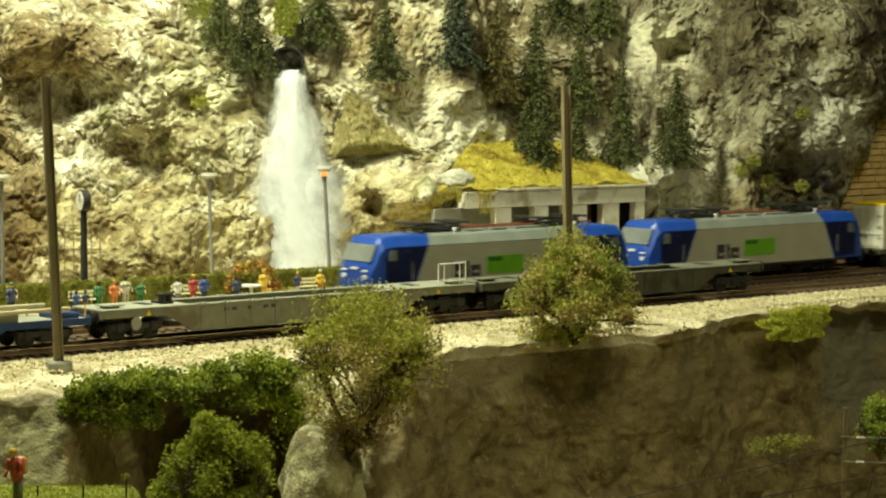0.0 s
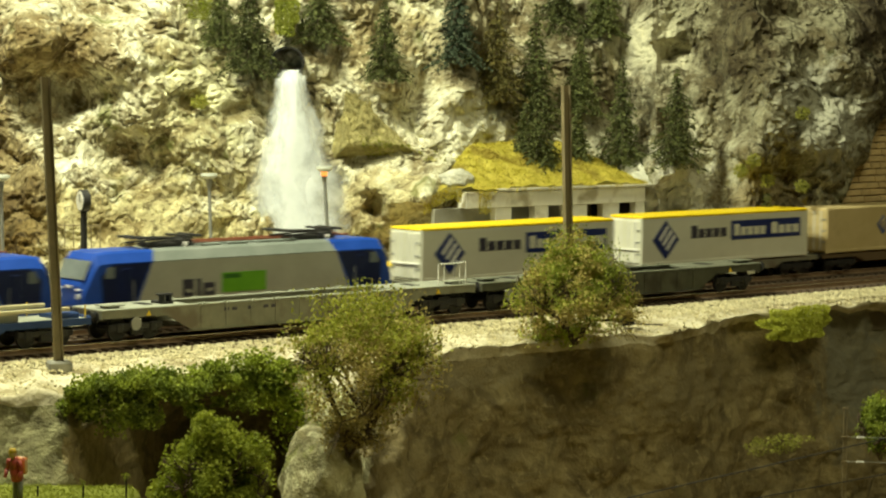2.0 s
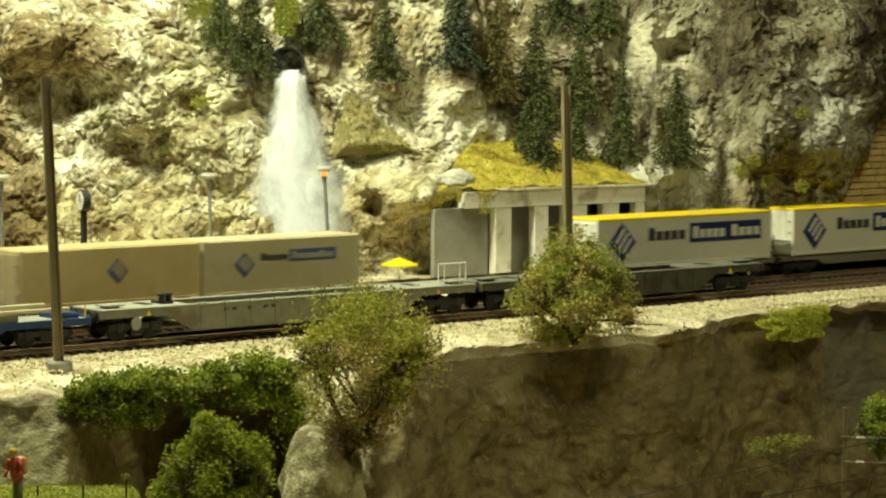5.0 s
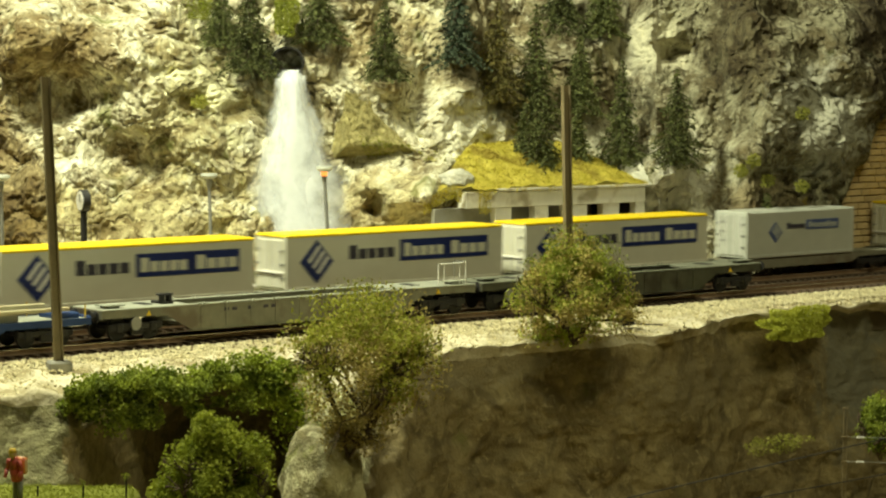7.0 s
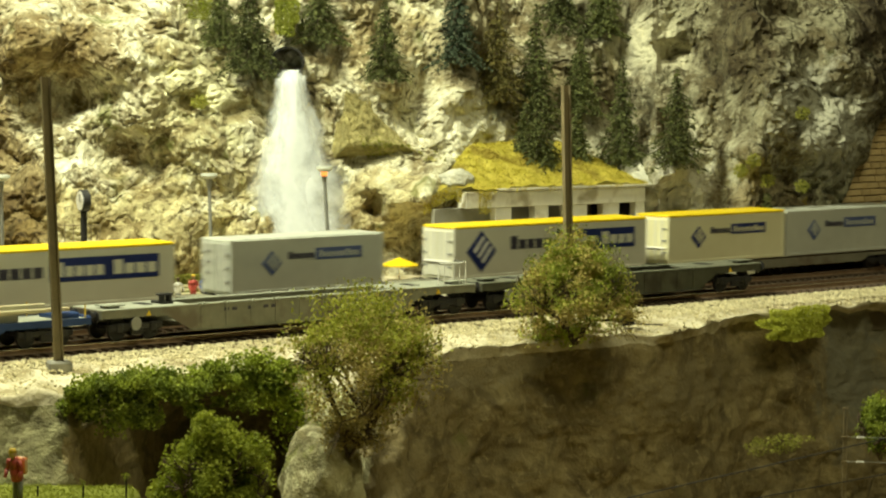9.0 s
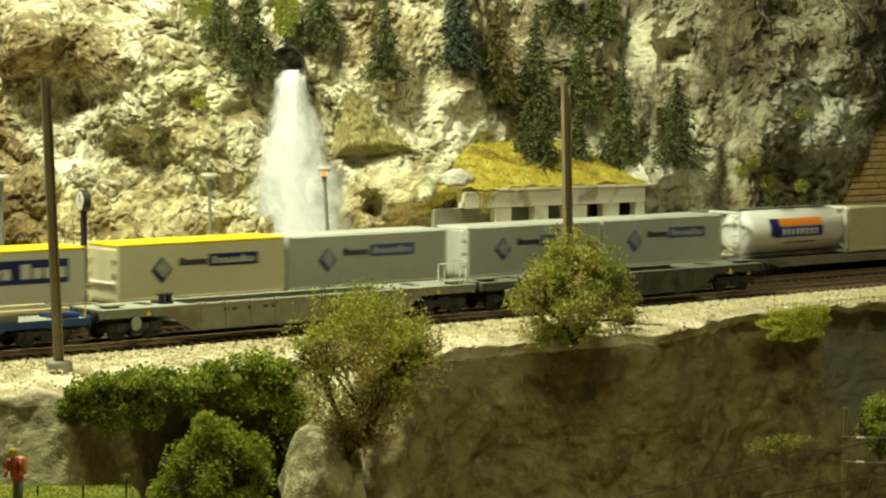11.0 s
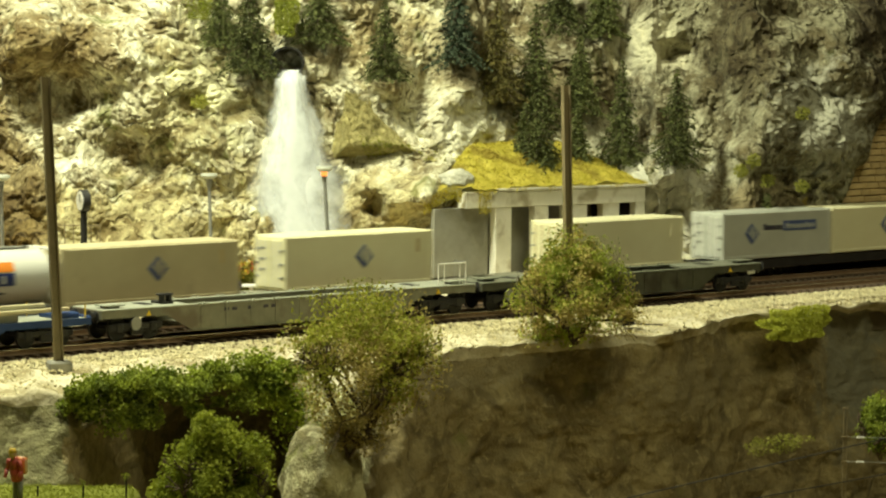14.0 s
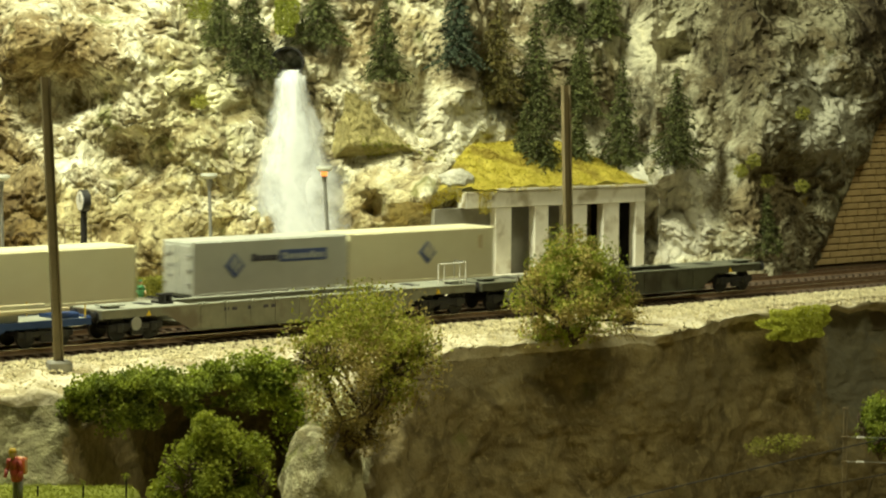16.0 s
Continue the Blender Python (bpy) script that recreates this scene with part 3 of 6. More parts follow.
def locomotive():
    L, hw = 0.1068, 0.0170
    t = thing("electric_locomotive", "blue and silver-grey model electric locomotive with lime green panel", "locomotive", "locomotives of the train")
    secs = []
    # stations along the length: x, width factor, roof height, belt half-width, floor height
    stations = [(-L - 0.0005, 0.82, 0.0250, 0.0112), (-L + 0.0002, 0.88, 0.0268, 0.0108), (-L + 0.0060, 0.97, 0.0400, 0.0105), (-L + 0.0085, 1.0, 0.0432, 0.0105), (-L + 0.016, 1.0, 0.0440, 0.0105)]
    stations = stations + [(-x, w, h, f) for x, w, h, f in reversed(stations)]
    bm = bmesh.new()
    for x, w, h, f in stations:
        y = hw * w
        prof = [(-y, f), (-y, max(f + 0.006, h - 0.0065)), (-y * 0.80, h - 0.0012), (-y * 0.70, h), (y * 0.70, h), (y * 0.80, h - 0.0012), (y, max(f + 0.006, h - 0.0065)), (y, f)]
        secs.append([bm.verts.new((x, a, b)) for a, b in prof])
    for a, b in zip(secs, secs[1:]):
        for j in range(8):
            bm.faces.new((a[j], b[j], b[(j + 1) % 8], a[(j + 1) % 8]))
    bm.faces.new(secs[0])
    bm.faces.new(list(reversed(secs[-1])))
    bmesh.ops.recalc_face_normals(bm, faces=bm.faces)

    def cut(planes):
        c = bm.copy()
        for co, no in planes:
            g = c.verts[:] + c.edges[:] + c.faces[:]
            r = bmesh.ops.bisect_plane(c, geom=g, plane_co=co, plane_no=no, clear_outer=True)
            es = [e for e in r["geom_cut"] if isinstance(e, bmesh.types.BMEdge)]
            bmesh.ops.edgeloop_fill(c, edges=es)
        bmesh.ops.recalc_face_normals(c, faces=c.faces)
        return c

    sl = 0.42
    left = ((-0.0690, 0, 0.0250), Vector((1, 0, -sl)))
    right = ((0.0690, 0, 0.0250), Vector((-1, 0, -sl)))
    neg = lambda pl: (pl[0], -pl[1])
    cabs = [part("cab", cut([left]), M_BLUE, t, "bright blue cab end"), part("cab", cut([right]), M_BLUE, t, "bright blue cab end")]
    body = part("body", cut([neg(left), neg(right), ((0, 0, 0.0370), Vector((0, 0, 1)))]), M_SILVER, t, "silver-grey side panels")
    part("roof", cut([neg(left), neg(right), ((0, 0, 0.03705), Vector((0, 0, -1)))]), M_ROOFGREY, t, "dull grey sloping roof")
    bm.free()
    # dark blue side fields on the cabs
    for s in (-1, 1):
        for k, cab in ((-1, cabs[0]), (1, cabs[1])):
            pts = [(k * 0.0960, 0.0125), (k * 0.0760, 0.0125), (k * 0.0650, 0.0368), (k * 0.0905, 0.0368), (k * 0.0975, 0.030)]
            part("side_field", slab(pts, s * hw - 0.0002, s * hw + 0.0003), M_NAVY, cab, "dark navy side field")
            part("side_window", slab([(k * 0.0955, 0.029), (k * 0.0890, 0.029), (k * 0.0890, 0.0355), (k * 0.0935, 0.0355)], s * hw - 0.0005, s * hw + 0.0006), M_GLASS, cab, "dark side window")
            part("cab_door", box((k * 0.0815, s * (hw + 0.0002), 0.0235), (0.0062, 0.0009, 0.0215), 0.0003), M_NAVY, cab)
            part("handrail", rod((k * 0.0770, s * (hw + 0.0008), 0.0155), (k * 0.0770, s * (hw + 0.0008), 0.0275), 0.0003, seg=5), M_STEEL, cab)
    for k, cab in ((-1, cabs[0]), (1, cabs[1])):
        # windscreen lies on the raked front
        b = bmesh.new()
        x0, z0, x1, z1 = -L + 0.0009, 0.0287, -L + 0.0056, 0.0392
        for dx in (0.0, 0.0009):
            for x, z, y in ((x0, z0, 0.0135), (x1, z1, 0.0135), (x1, z1, -0.0135), (x0, z0, -0.0135)):
                b.verts.new((-k * (x - 0.0006 + dx), y, z))
        b.verts.ensure_lookup_table()
        for f in ((0, 1, 2, 3), (7, 6, 5, 4), (0, 4, 5, 1), (1, 5, 6, 2), (2, 6, 7, 3), (3, 7, 4, 0)):
            b.faces.new([b.verts[i] for i in f])
        bmesh.ops.recalc_face_normals(b, faces=b.faces)
        part("windscreen", b, M_GLASS, cab, "dark raked windscreen")
        for s in (-1, 1):
            part("headlight", rod((k * (L - 0.001), s * 0.0098, 0.0190), (k * (L + 0.0013), s * 0.0098, 0.0190), 0.0016, seg=10), M_WHITE, cab, "white round headlight")
            part("marker_light", box((k * (L + 0.0006), s * 0.0098, 0.0228), (0.0012, 0.0045, 0.0012), 0.0003), M_WHITE, cab)
        part("number_field", box((k * (L + 0.0004), 0, 0.0242), (0.0012, 0.006, 0.0016)), M_WHITE, cab, "white number field")
        part("bumper", box((k * (L + 0.0005), 0, 0.0088), (0.005, 0.029, 0.0045), 0.0008), M_NAVY, t, "dark front skirt")
        buffers(t, k * (L + 0.002), k, 0.0122)
    # prints on both sides: dark letter blocks and the green panel
    for s in (-1, 1):
        y = s * hw
        for x, w, h in ((-0.0403, 0.0074, 0.0100), (-0.0331, 0.0028, 0.0100), (-0.0264, 0.0078, 0.0074)):
            part("print_block", box((x, y, 0.0158 + h / 2), (w, 0.0006, h), 0.0001), M_DKPRINT, body, "dark lettering block")
            if w > 0.003:
                part("print_gap", box((x + 0.0003, y, 0.0156 + 0.0034), (w * 0.45, 0.0008, 0.0020)), M_SILVER, body)
        part("green_panel", box((-0.0022, y, 0.0226), (0.0306, 0.0006, 0.0116)), M_GREEN, body, "lime green panel")
        part("green_text_bar", box((-0.0106, y, 0.0262), (0.0120, 0.0008, 0.0026)), M_DKGREEN, body)
        part("sill", box((0, s * (hw - 0.0006), 0.0098), (0.176, 0.0014, 0.0018)), M_BLACK, t, "black sill line")
    # roof gear
    for x, l in ((-0.048, 0.040), (0.052, 0.040)):
        pan = part("pantograph", box((x + 0.004, 0, 0.0456), (0.030, 0.012, 0.0026), 0.0006), M_BLACK, t, "folded dark pantograph")
        for s in (-1, 1):
            part("arm", rod((x - l / 2, s * 0.006, 0.0468), (x + l / 2, s * 0.004, 0.0490), 0.0006, seg=5), M_BLACK, pan)
            part("arm", rod((x - l / 2, s * 0.003, 0.0502), (x + l / 2, s * 0.004, 0.0485), 0.0006, seg=5), M_BLACK, pan)
        for d in (-1, -0.8, 0.6, 1):
            part("contact_strip", rod((x + d * l / 2, -0.012, 0.0504), (x + d * l / 2, 0.012, 0.0504), 0.0008, seg=6), M_BLACK, pan)
        part("drive_box", box((x + 0.012, 0, 0.0468), (0.010, 0.016, 0.0034), 0.0006), M_BLACK, pan)
        for d in (-0.014, 0.012):
            for s in (-1, 1):
                b = bmesh.new()
                for j in range(3):
                    add_rod(b, (x + d, s * 0.008, 0.0438 + j * 0.0012), (x + d, s * 0.008, 0.0446 + j * 0.0012), 0.0017, 0.0011, seg=8)
                part("insulator", b, M_WHITE if d > 0 else M_BLACK, t)
    for y in (-0.005, 0.006):
        part("busbar", rod((-0.028, y, 0.0462), (0.082, y, 0.0462), 0.0006, seg=6), M_RUST, t, "red-brown roof busbar")
    for x in (-0.020, 0.0, 0.020, 0.034):
        part("roof_hatch", box((x, 0, 0.0445), (0.015, 0.018, 0.0022), 0.0004), M_ROOFGREY, t)
    part("transformer_box", box((0, 0, 0.0072), (0.052, 0.027, 0.0060), 0.0008), M_BLACK, t)
    for x in (-0.060, 0.060):
        bogie(t, x, 0.030)
    t.scale = (1.0, 1.0, 0.955)
    return t


def letters(parent, x0, x1, z, h, y, material, n, gap=0.28):
    """Illegible lettering as a row of plain bars."""
    w = (x1 - x0) / n
    for i in range(n):
        hh = h if i in (0, 6) else h * 0.72
        part("text_bar", box((x0 + w * (i + 0.5), y, z + hh / 2), (w * (1 - gap), 0.0006, hh)), material, parent)


def container(L, body_mat, label, style, top_mat=None, H=0.0313, zb=0.0133, hw=0.0146):
    t = thing("container", label, "container", "containers of the train")
    body = part("body", box((0, 0, zb + H / 2), (L, 2 * hw, H), 0.0006), body_mat, t)
    if top_mat:
        part("roof", box((0, 0, zb + H + 0.0002), (L + 0.0004, 2 * hw + 0.0006, 0.0022), 0.0007), top_mat, t, "bright yellow roof sheet")
    else:
        part("roof", box((0, 0, zb + H + 0.0001), (L - 0.002, 2 * hw - 0.002, 0.0006), 0.0002), body_mat, t)
    for k in (-1, 1):
        for s in (-1, 1):
            part("corner_post", box((k * (L / 2 - 0.0009), s * (hw - 0.0009), zb + H / 2), (0.0022, 0.0022, H + 0.0006), 0.0003), body_mat, t)
        for s in (-1, 1):
            d = part("door", box((k * (L / 2 + 0.0003), s * 0.0067, zb + H / 2), (0.0008, 0.0126, H - 0.004), 0.0002), body_mat, t)
            for y in (0.0035, 0.0095):
                part("lock_rod", rod((k * (L / 2 + 0.0011), s * y, zb + 0.002), (k * (L / 2 + 0.0011), s * y, zb + H - 0.002), 0.0004, seg=5), M_WHITE if style != "tan" else M_CTAN, d)
            for zz in (0.25, 0.5, 0.75):
                part("hinge", box((k * (L / 2 + 0.0008), s * 0.0118, zb + H * zz), (0.0008, 0.0030, 0.0009)), M_STEEL, d)
        if style in ("yellow", "small"):
            part("cross_bar", box((k * (L / 2 + 0.0012), 0, zb + H * 0.34), (0.0012, 0.026, 0.0012), 0.0003), M_WHITE, t)
        elif style != "tan":
            for i in range(3):
                part("notice", box((k * (L / 2 + 0.0007), 0.0068, zb + H * (0.38 + 0.2 * i)), (0.0006, 0.0042, 0.0011)), M_STEEL, t)
    for s in (-1, 1):
        y = s * hw
        part("bottom_rail", box((0, s * (hw - 0.0004), zb + 0.0012), (L - 0.004, 0.0014, 0.0022), 0.0003), body_mat, t)

        def diamond(cx, cz, r, m1, m2):
            dm = part("emblem", slab([(cx - r, cz), (cx, cz - r * 1.05), (cx + r, cz), (cx, cz + r * 1.05)], y - 0.0003, y + 0.0003), m1, t, "blue diamond emblem")
            for o in (-0.42, 0.0, 0.42):
                c = Vector((cx + o * r * 0.62 + 0.1 * r, 0, cz - o * r * 0.62 + 0.1 * r))
                part("emblem_stripe", box((0, 0, 0), (r * 0.98, 0.0009, r * 0.20), 0, Matrix.Translation((c.x, y, c.z)) @ pose(0, 0, 0, 0, -50, 0)), m2, dm)

        if style == "yellow":
            diamond(-L / 2 + 0.0222, zb + 0.0164, 0.0122, M_PRINT_BLUE, M_WHITE)
            letters(t, -L / 2 + 0.0456, -L / 2 + 0.0809, zb + 0.0166, 0.0082, y, M_DKPRINT, 5, 0.2)
            pn = part("print_panel", box((-L / 2 + 0.1195, y, zb + 0.0203), (0.0695, 0.0006, 0.0127)), M_PRINT_BLUE, t, "dark blue lettering panel")
            letters(pn, -L / 2 + 0.0870, -L / 2 + 0.1190, zb + 0.0166, 0.0078, y + s * 0.0002, M_CWHITE, 5, 0.2)
            letters(pn, -L / 2 + 0.1240, -L / 2 + 0.1530, zb + 0.0166, 0.0078, y + s * 0.0002, M_CWHITE, 4, 0.2)
        elif style in ("grey", "small", "sand"):
            m1 = M_PRINT_BLUE if style == "small" else M_PRINT_SOFT
            diamond(-L / 2 + 0.0285, zb + 0.0170, 0.0070, m1, body_mat)
            letters(t, -L / 2 + 0.0400, -L / 2 + 0.0590, zb + 0.0190, 0.0042, y, M_DKPRINT, 5, 0.12)
            pn = part("print_panel", box((-L / 2 + 0.0770, y, zb + 0.0212), (0.0340, 0.0006, 0.0068)), m1, t, "faded blue lettering panel")
            letters(pn, -L / 2 + 0.0620, -L / 2 + 0.0920, zb + 0.0192, 0.0040, y + s * 0.0002, body_mat, 9, 0.45)
        elif style == "emblem":
            diamond(0.003, zb + 0.0180, 0.0068, M_PRINT_SOFT, body_mat)
        if L < 0.13 and style in ("emblem", "tan"):
            part("data_plate", box((L * 0.40, y, zb + H - 0.0085), (0.0022, 0.0006, 0.0080)), body_mat if style == "tan" else M_CTAN, t)
    return t


def tank_container(L):
    t = thing("tank_container", "glossy white tank container with orange and blue stripe panel", "container", "containers of the train")
    zb, r = 0.0130, 0.0152
    b = bmesh.new()
    prof = [(-L / 2 + 0.0095, 0.0), (-L / 2 + 0.0098, 0.007), (-L / 2 + 0.0110, 0.012), (-L / 2 + 0.0128, 0.0142), (-L / 2 + 0.0150, r),
            (L / 2 - 0.0055, r), (L / 2 - 0.0040, 0.0142), (L / 2 - 0.0030, 0.012), (L / 2 - 0.0024, 0.0)]
    rings = []
    for x, q in prof:
        rings.append([b.verts.new((x, max(q, 0.0005) * math.cos(a), zb + 0.0172 + max(q, 0.0005) * math.sin(a))) for a in np.linspace(0, 2 * math.pi, 28, endpoint=False)])
    for a, c in zip(rings, rings[1:]):
        for j in range(28):
            b.faces.new((a[j], c[j], c[(j + 1) % 28], a[(j + 1) % 28])).smooth = True
    b.faces.new(rings[0])
    b.faces.new(list(reversed(rings[-1])))
    bmesh.ops.recalc_face_normals(b, faces=b.faces)
    tank = part("tank", b, M_TANK, t)
    for k in (-1, 1):
        b = bmesh.new()
        for s in (-1, 1):
            add_box(b, (k * (L / 2 - 0.001), s * 0.0136, zb + 0.0162), (0.0018, 0.0018, 0.0325), 0.0003)
            add_rod(b, (k * (L / 2 - 0.001), s * 0.0136, zb + 0.001), (k * (L / 2 - 0.001), -s * 0.0136, zb + 0.031), 0.0006, seg=5)
        for z in (0.001, 0.0315):
            add_box(b, (k * (L / 2 - 0.001), 0, zb + z), (0.0018, 0.0272, 0.0018), 0.0003)
        part("end_frame", b, M_WHITE, t, "white end frame")
        lad = bmesh.new()
        for i in range(7):
            add_rod(lad, (k * (L / 2 + 0.0002), -0.0125, zb + 0.003 + i * 0.0043), (k * (L / 2 + 0.0002), -0.0085, zb + 0.003 + i * 0.0043), 0.0004, seg=5)
        part("ladder", lad, M_STEEL, t)
    part("walkway", box((0, 0.0, zb + 0.0330), (L * 0.8, 0.006, 0.0008)), M_STEEL, t, "roof walkway")
    part("base_beam", box((0, 0, zb + 0.0012), (L - 0.004, 0.012, 0.002)), M_WHITE, t)
    for s in (-1, 1):
        for nm, x, z, w, h, m in (("orange_stripe", 0.0065, 0.0238, 0.044, 0.0050, M_ORANGE), ("blue_stripe", 0.0035, 0.0172, 0.050, 0.0068, M_PRINT_BLUE), ("blue_stripe", -0.0200, 0.0205, 0.010, 0.0118, M_PRINT_BLUE), ("small_print", 0.0060, 0.0098, 0.034, 0.0010, M_DKPRINT)):
            b = bmesh.new()
            sx = 5
            for i in range(sx + 1):
                zz = z - h / 2 + h * i / sx
                yy = math.sqrt(max(1e-9, (r + 0.0003) ** 2 - (zz - 0.0172) ** 2))
                b.verts.new((x - w / 2, s * yy, zb + zz)), b.verts.new((x + w / 2, s * yy, zb + zz))
            b.verts.ensure_lookup_table()
            for i in range(sx):
                b.faces.new([b.verts[j] for j in (2 * i, 2 * i + 1, 2 * i + 3, 2 * i + 2)])
            part(nm, b, m, tank)
        for i in range(8):
            part("text_bar", box((-0.0120 + i * 0.0048, s * 0.01545, zb + 0.0172), (0.0016, 0.0006, 0.0042)), M_TANK, tank)
    return t


def flat_wagon(L, body_mat, label, loaded=True):
    t = thing("container_wagon", label, "wagon", "wagons of the train")
    h = L / 2
    for s in (-1, 1):
        pts = [(-h, 0.0098), (-h, 0.0125), (h, 0.0125), (h, 0.0098), (h - 0.036, 0.0098), (h - 0.044, 0.0062), (-h + 0.044, 0.0062), (-h + 0.036, 0.0098)]
        part("side_sill", slab(pts, s * 0.0128 - 0.0008, s * 0.0128 + 0.0008), body_mat, t)
    for k in (-1, 1):
        part("end_platform", box((k * (h - 0.012), 0, 0.0117), (0.024, 0.0240, 0.0014), 0.0003), body_mat, t)
        part("end_beam", box((k * (h - 0.0006), 0, 0.0112), (0.0016, 0.0262, 0.0036), 0.0003), body_mat, t)
        buffers(t, k * h, k, 0.0112)
        bogie(t, k * (h - 0.020))
    part("centre_beam", box((0, 0, 0.0092), (L - 0.02, 0.006, 0.005)), body_mat, t)
    for i in range(5):
        part("cross_member", box(((i - 2) * L * 0.16, 0, 0.0108), (0.003, 0.0240, 0.0026)), body_mat, t)
    part("brake_tank", rod((-0.012, 0.006, 0.006), (0.012, 0.006, 0.006), 0.0028, seg=12), M_BLACK, t)
    return t


loco = locomotive()
MOVERS.append((loco, 0.0667))
MOVERS.append((copy_thing(loco, pose(0, 0, 0)), 0.2985))
for q0, q1, m, style, top, lab in (
        (0.4290, 0.5900, M_CWHITE, "yellow", M_YELLOWTOP, "white container with yellow roof and blue lettering panel"),
        (0.6155, 0.7775, M_CWHITE, "yellow", M_YELLOWTOP, "white container with yellow roof and blue lettering panel"),
        (0.7984, 0.9131, M_CTAN, "emblem", None, "plain tan container with a small faded emblem"),
        (0.9151, 1.0265, M_CSAND, "sand", None, "greyish tan container with faded blue lettering panel"),
        (1.2210, 1.3855, M_CWHITE, "yellow", M_YELLOWTOP, "white container with yellow roof and blue lettering panel"),
        (1.4081, 1.5747, M_CWHITE, "yellow", M_YELLOWTOP, "white container with yellow roof and blue lettering panel"),
        (1.5935, 1.7580, M_CWHITE, "yellow", M_YELLOWTOP, "white container with yellow roof and blue lettering panel"),
        (1.7966, 1.9070, M_CGREY, "grey", None, "light grey container with faded blue lettering panel"),
        (1.9623, 2.1270, M_CWHITE, "yellow", M_YELLOWTOP, "white container with yellow roof and blue lettering panel"),
        (2.1479, 2.2610, M_CCREAM, "small", M_YELLOWTOP, "short cream-white container with yellow roof and blue panel"),
        (2.2635, 2.3832, M_CGREY, "grey", None, "light grey container with faded blue lettering panel"),
        (2.4005, 2.5127, M_CGREY, "grey", None, "light grey container with faded blue lettering panel"),
        (2.5148, 2.6252, M_CGREY, "grey", None, "light grey container with faded blue lettering panel"),
        (2.7569, 2.8729, M_CSAND, "emblem", None, "greyish tan container with a small faded emblem"),
        (2.9055, 3.0155, M_CCREAM, "emblem", None, "off-white container with a small blue emblem"),
        (3.1235, 3.2329, M_CCREAM, "tan", None, "plain cream container without lettering"),
        (3.2708, 3.3798, M_CGREY, "grey", None, "light grey container with faded blue lettering panel"),
        (3.3819, 3.4950, M_CCREAM, "emblem", None, "cream container with a small blue emblem")):
    MOVERS.append((container(q1 - q0, m, lab, style, top), (q0 + q1) / 2))
MOVERS.append((tank_container(0.1115), 2.6988))
for q0, q1, m in ((0.4269, 0.6070, M_WAGON), (0.6127, 0.7900, M_WAGON), (0.7963, 1.0296, M_WBROWN), (1.0379, 1.2106, M_WBROWN), (1.2168, 1.3908, M_WAGON), (1.3992, 1.5804, M_WAGON),
                  (1.5877, 1.7637, M_WAGON), (1.7721, 1.9513, M_WAGON), (1.9576, 2.1338, M_WAGON), (2.1411, 2.3889, M_WAGON), (2.3957, 2.6324, M_WAGON), (2.6395, 2.8813, M_WAGON),
                  (2.8908, 3.1067, M_WAGON), (3.1151, 3.2532, M_WAGON), (3.2615, 3.5022, M_BLACK)):
    lab = {M_WAGON: "dull grey container wagon with deep side sills", M_WBROWN: "brown container wagon with low side sills", M_BLACK: "black container wagon at the end of the train"}[m]
    MOVERS.append((flat_wagon(q1 - q0, m, lab), (q0 + q1) / 2))

# ---- standing wagons on the near track ----


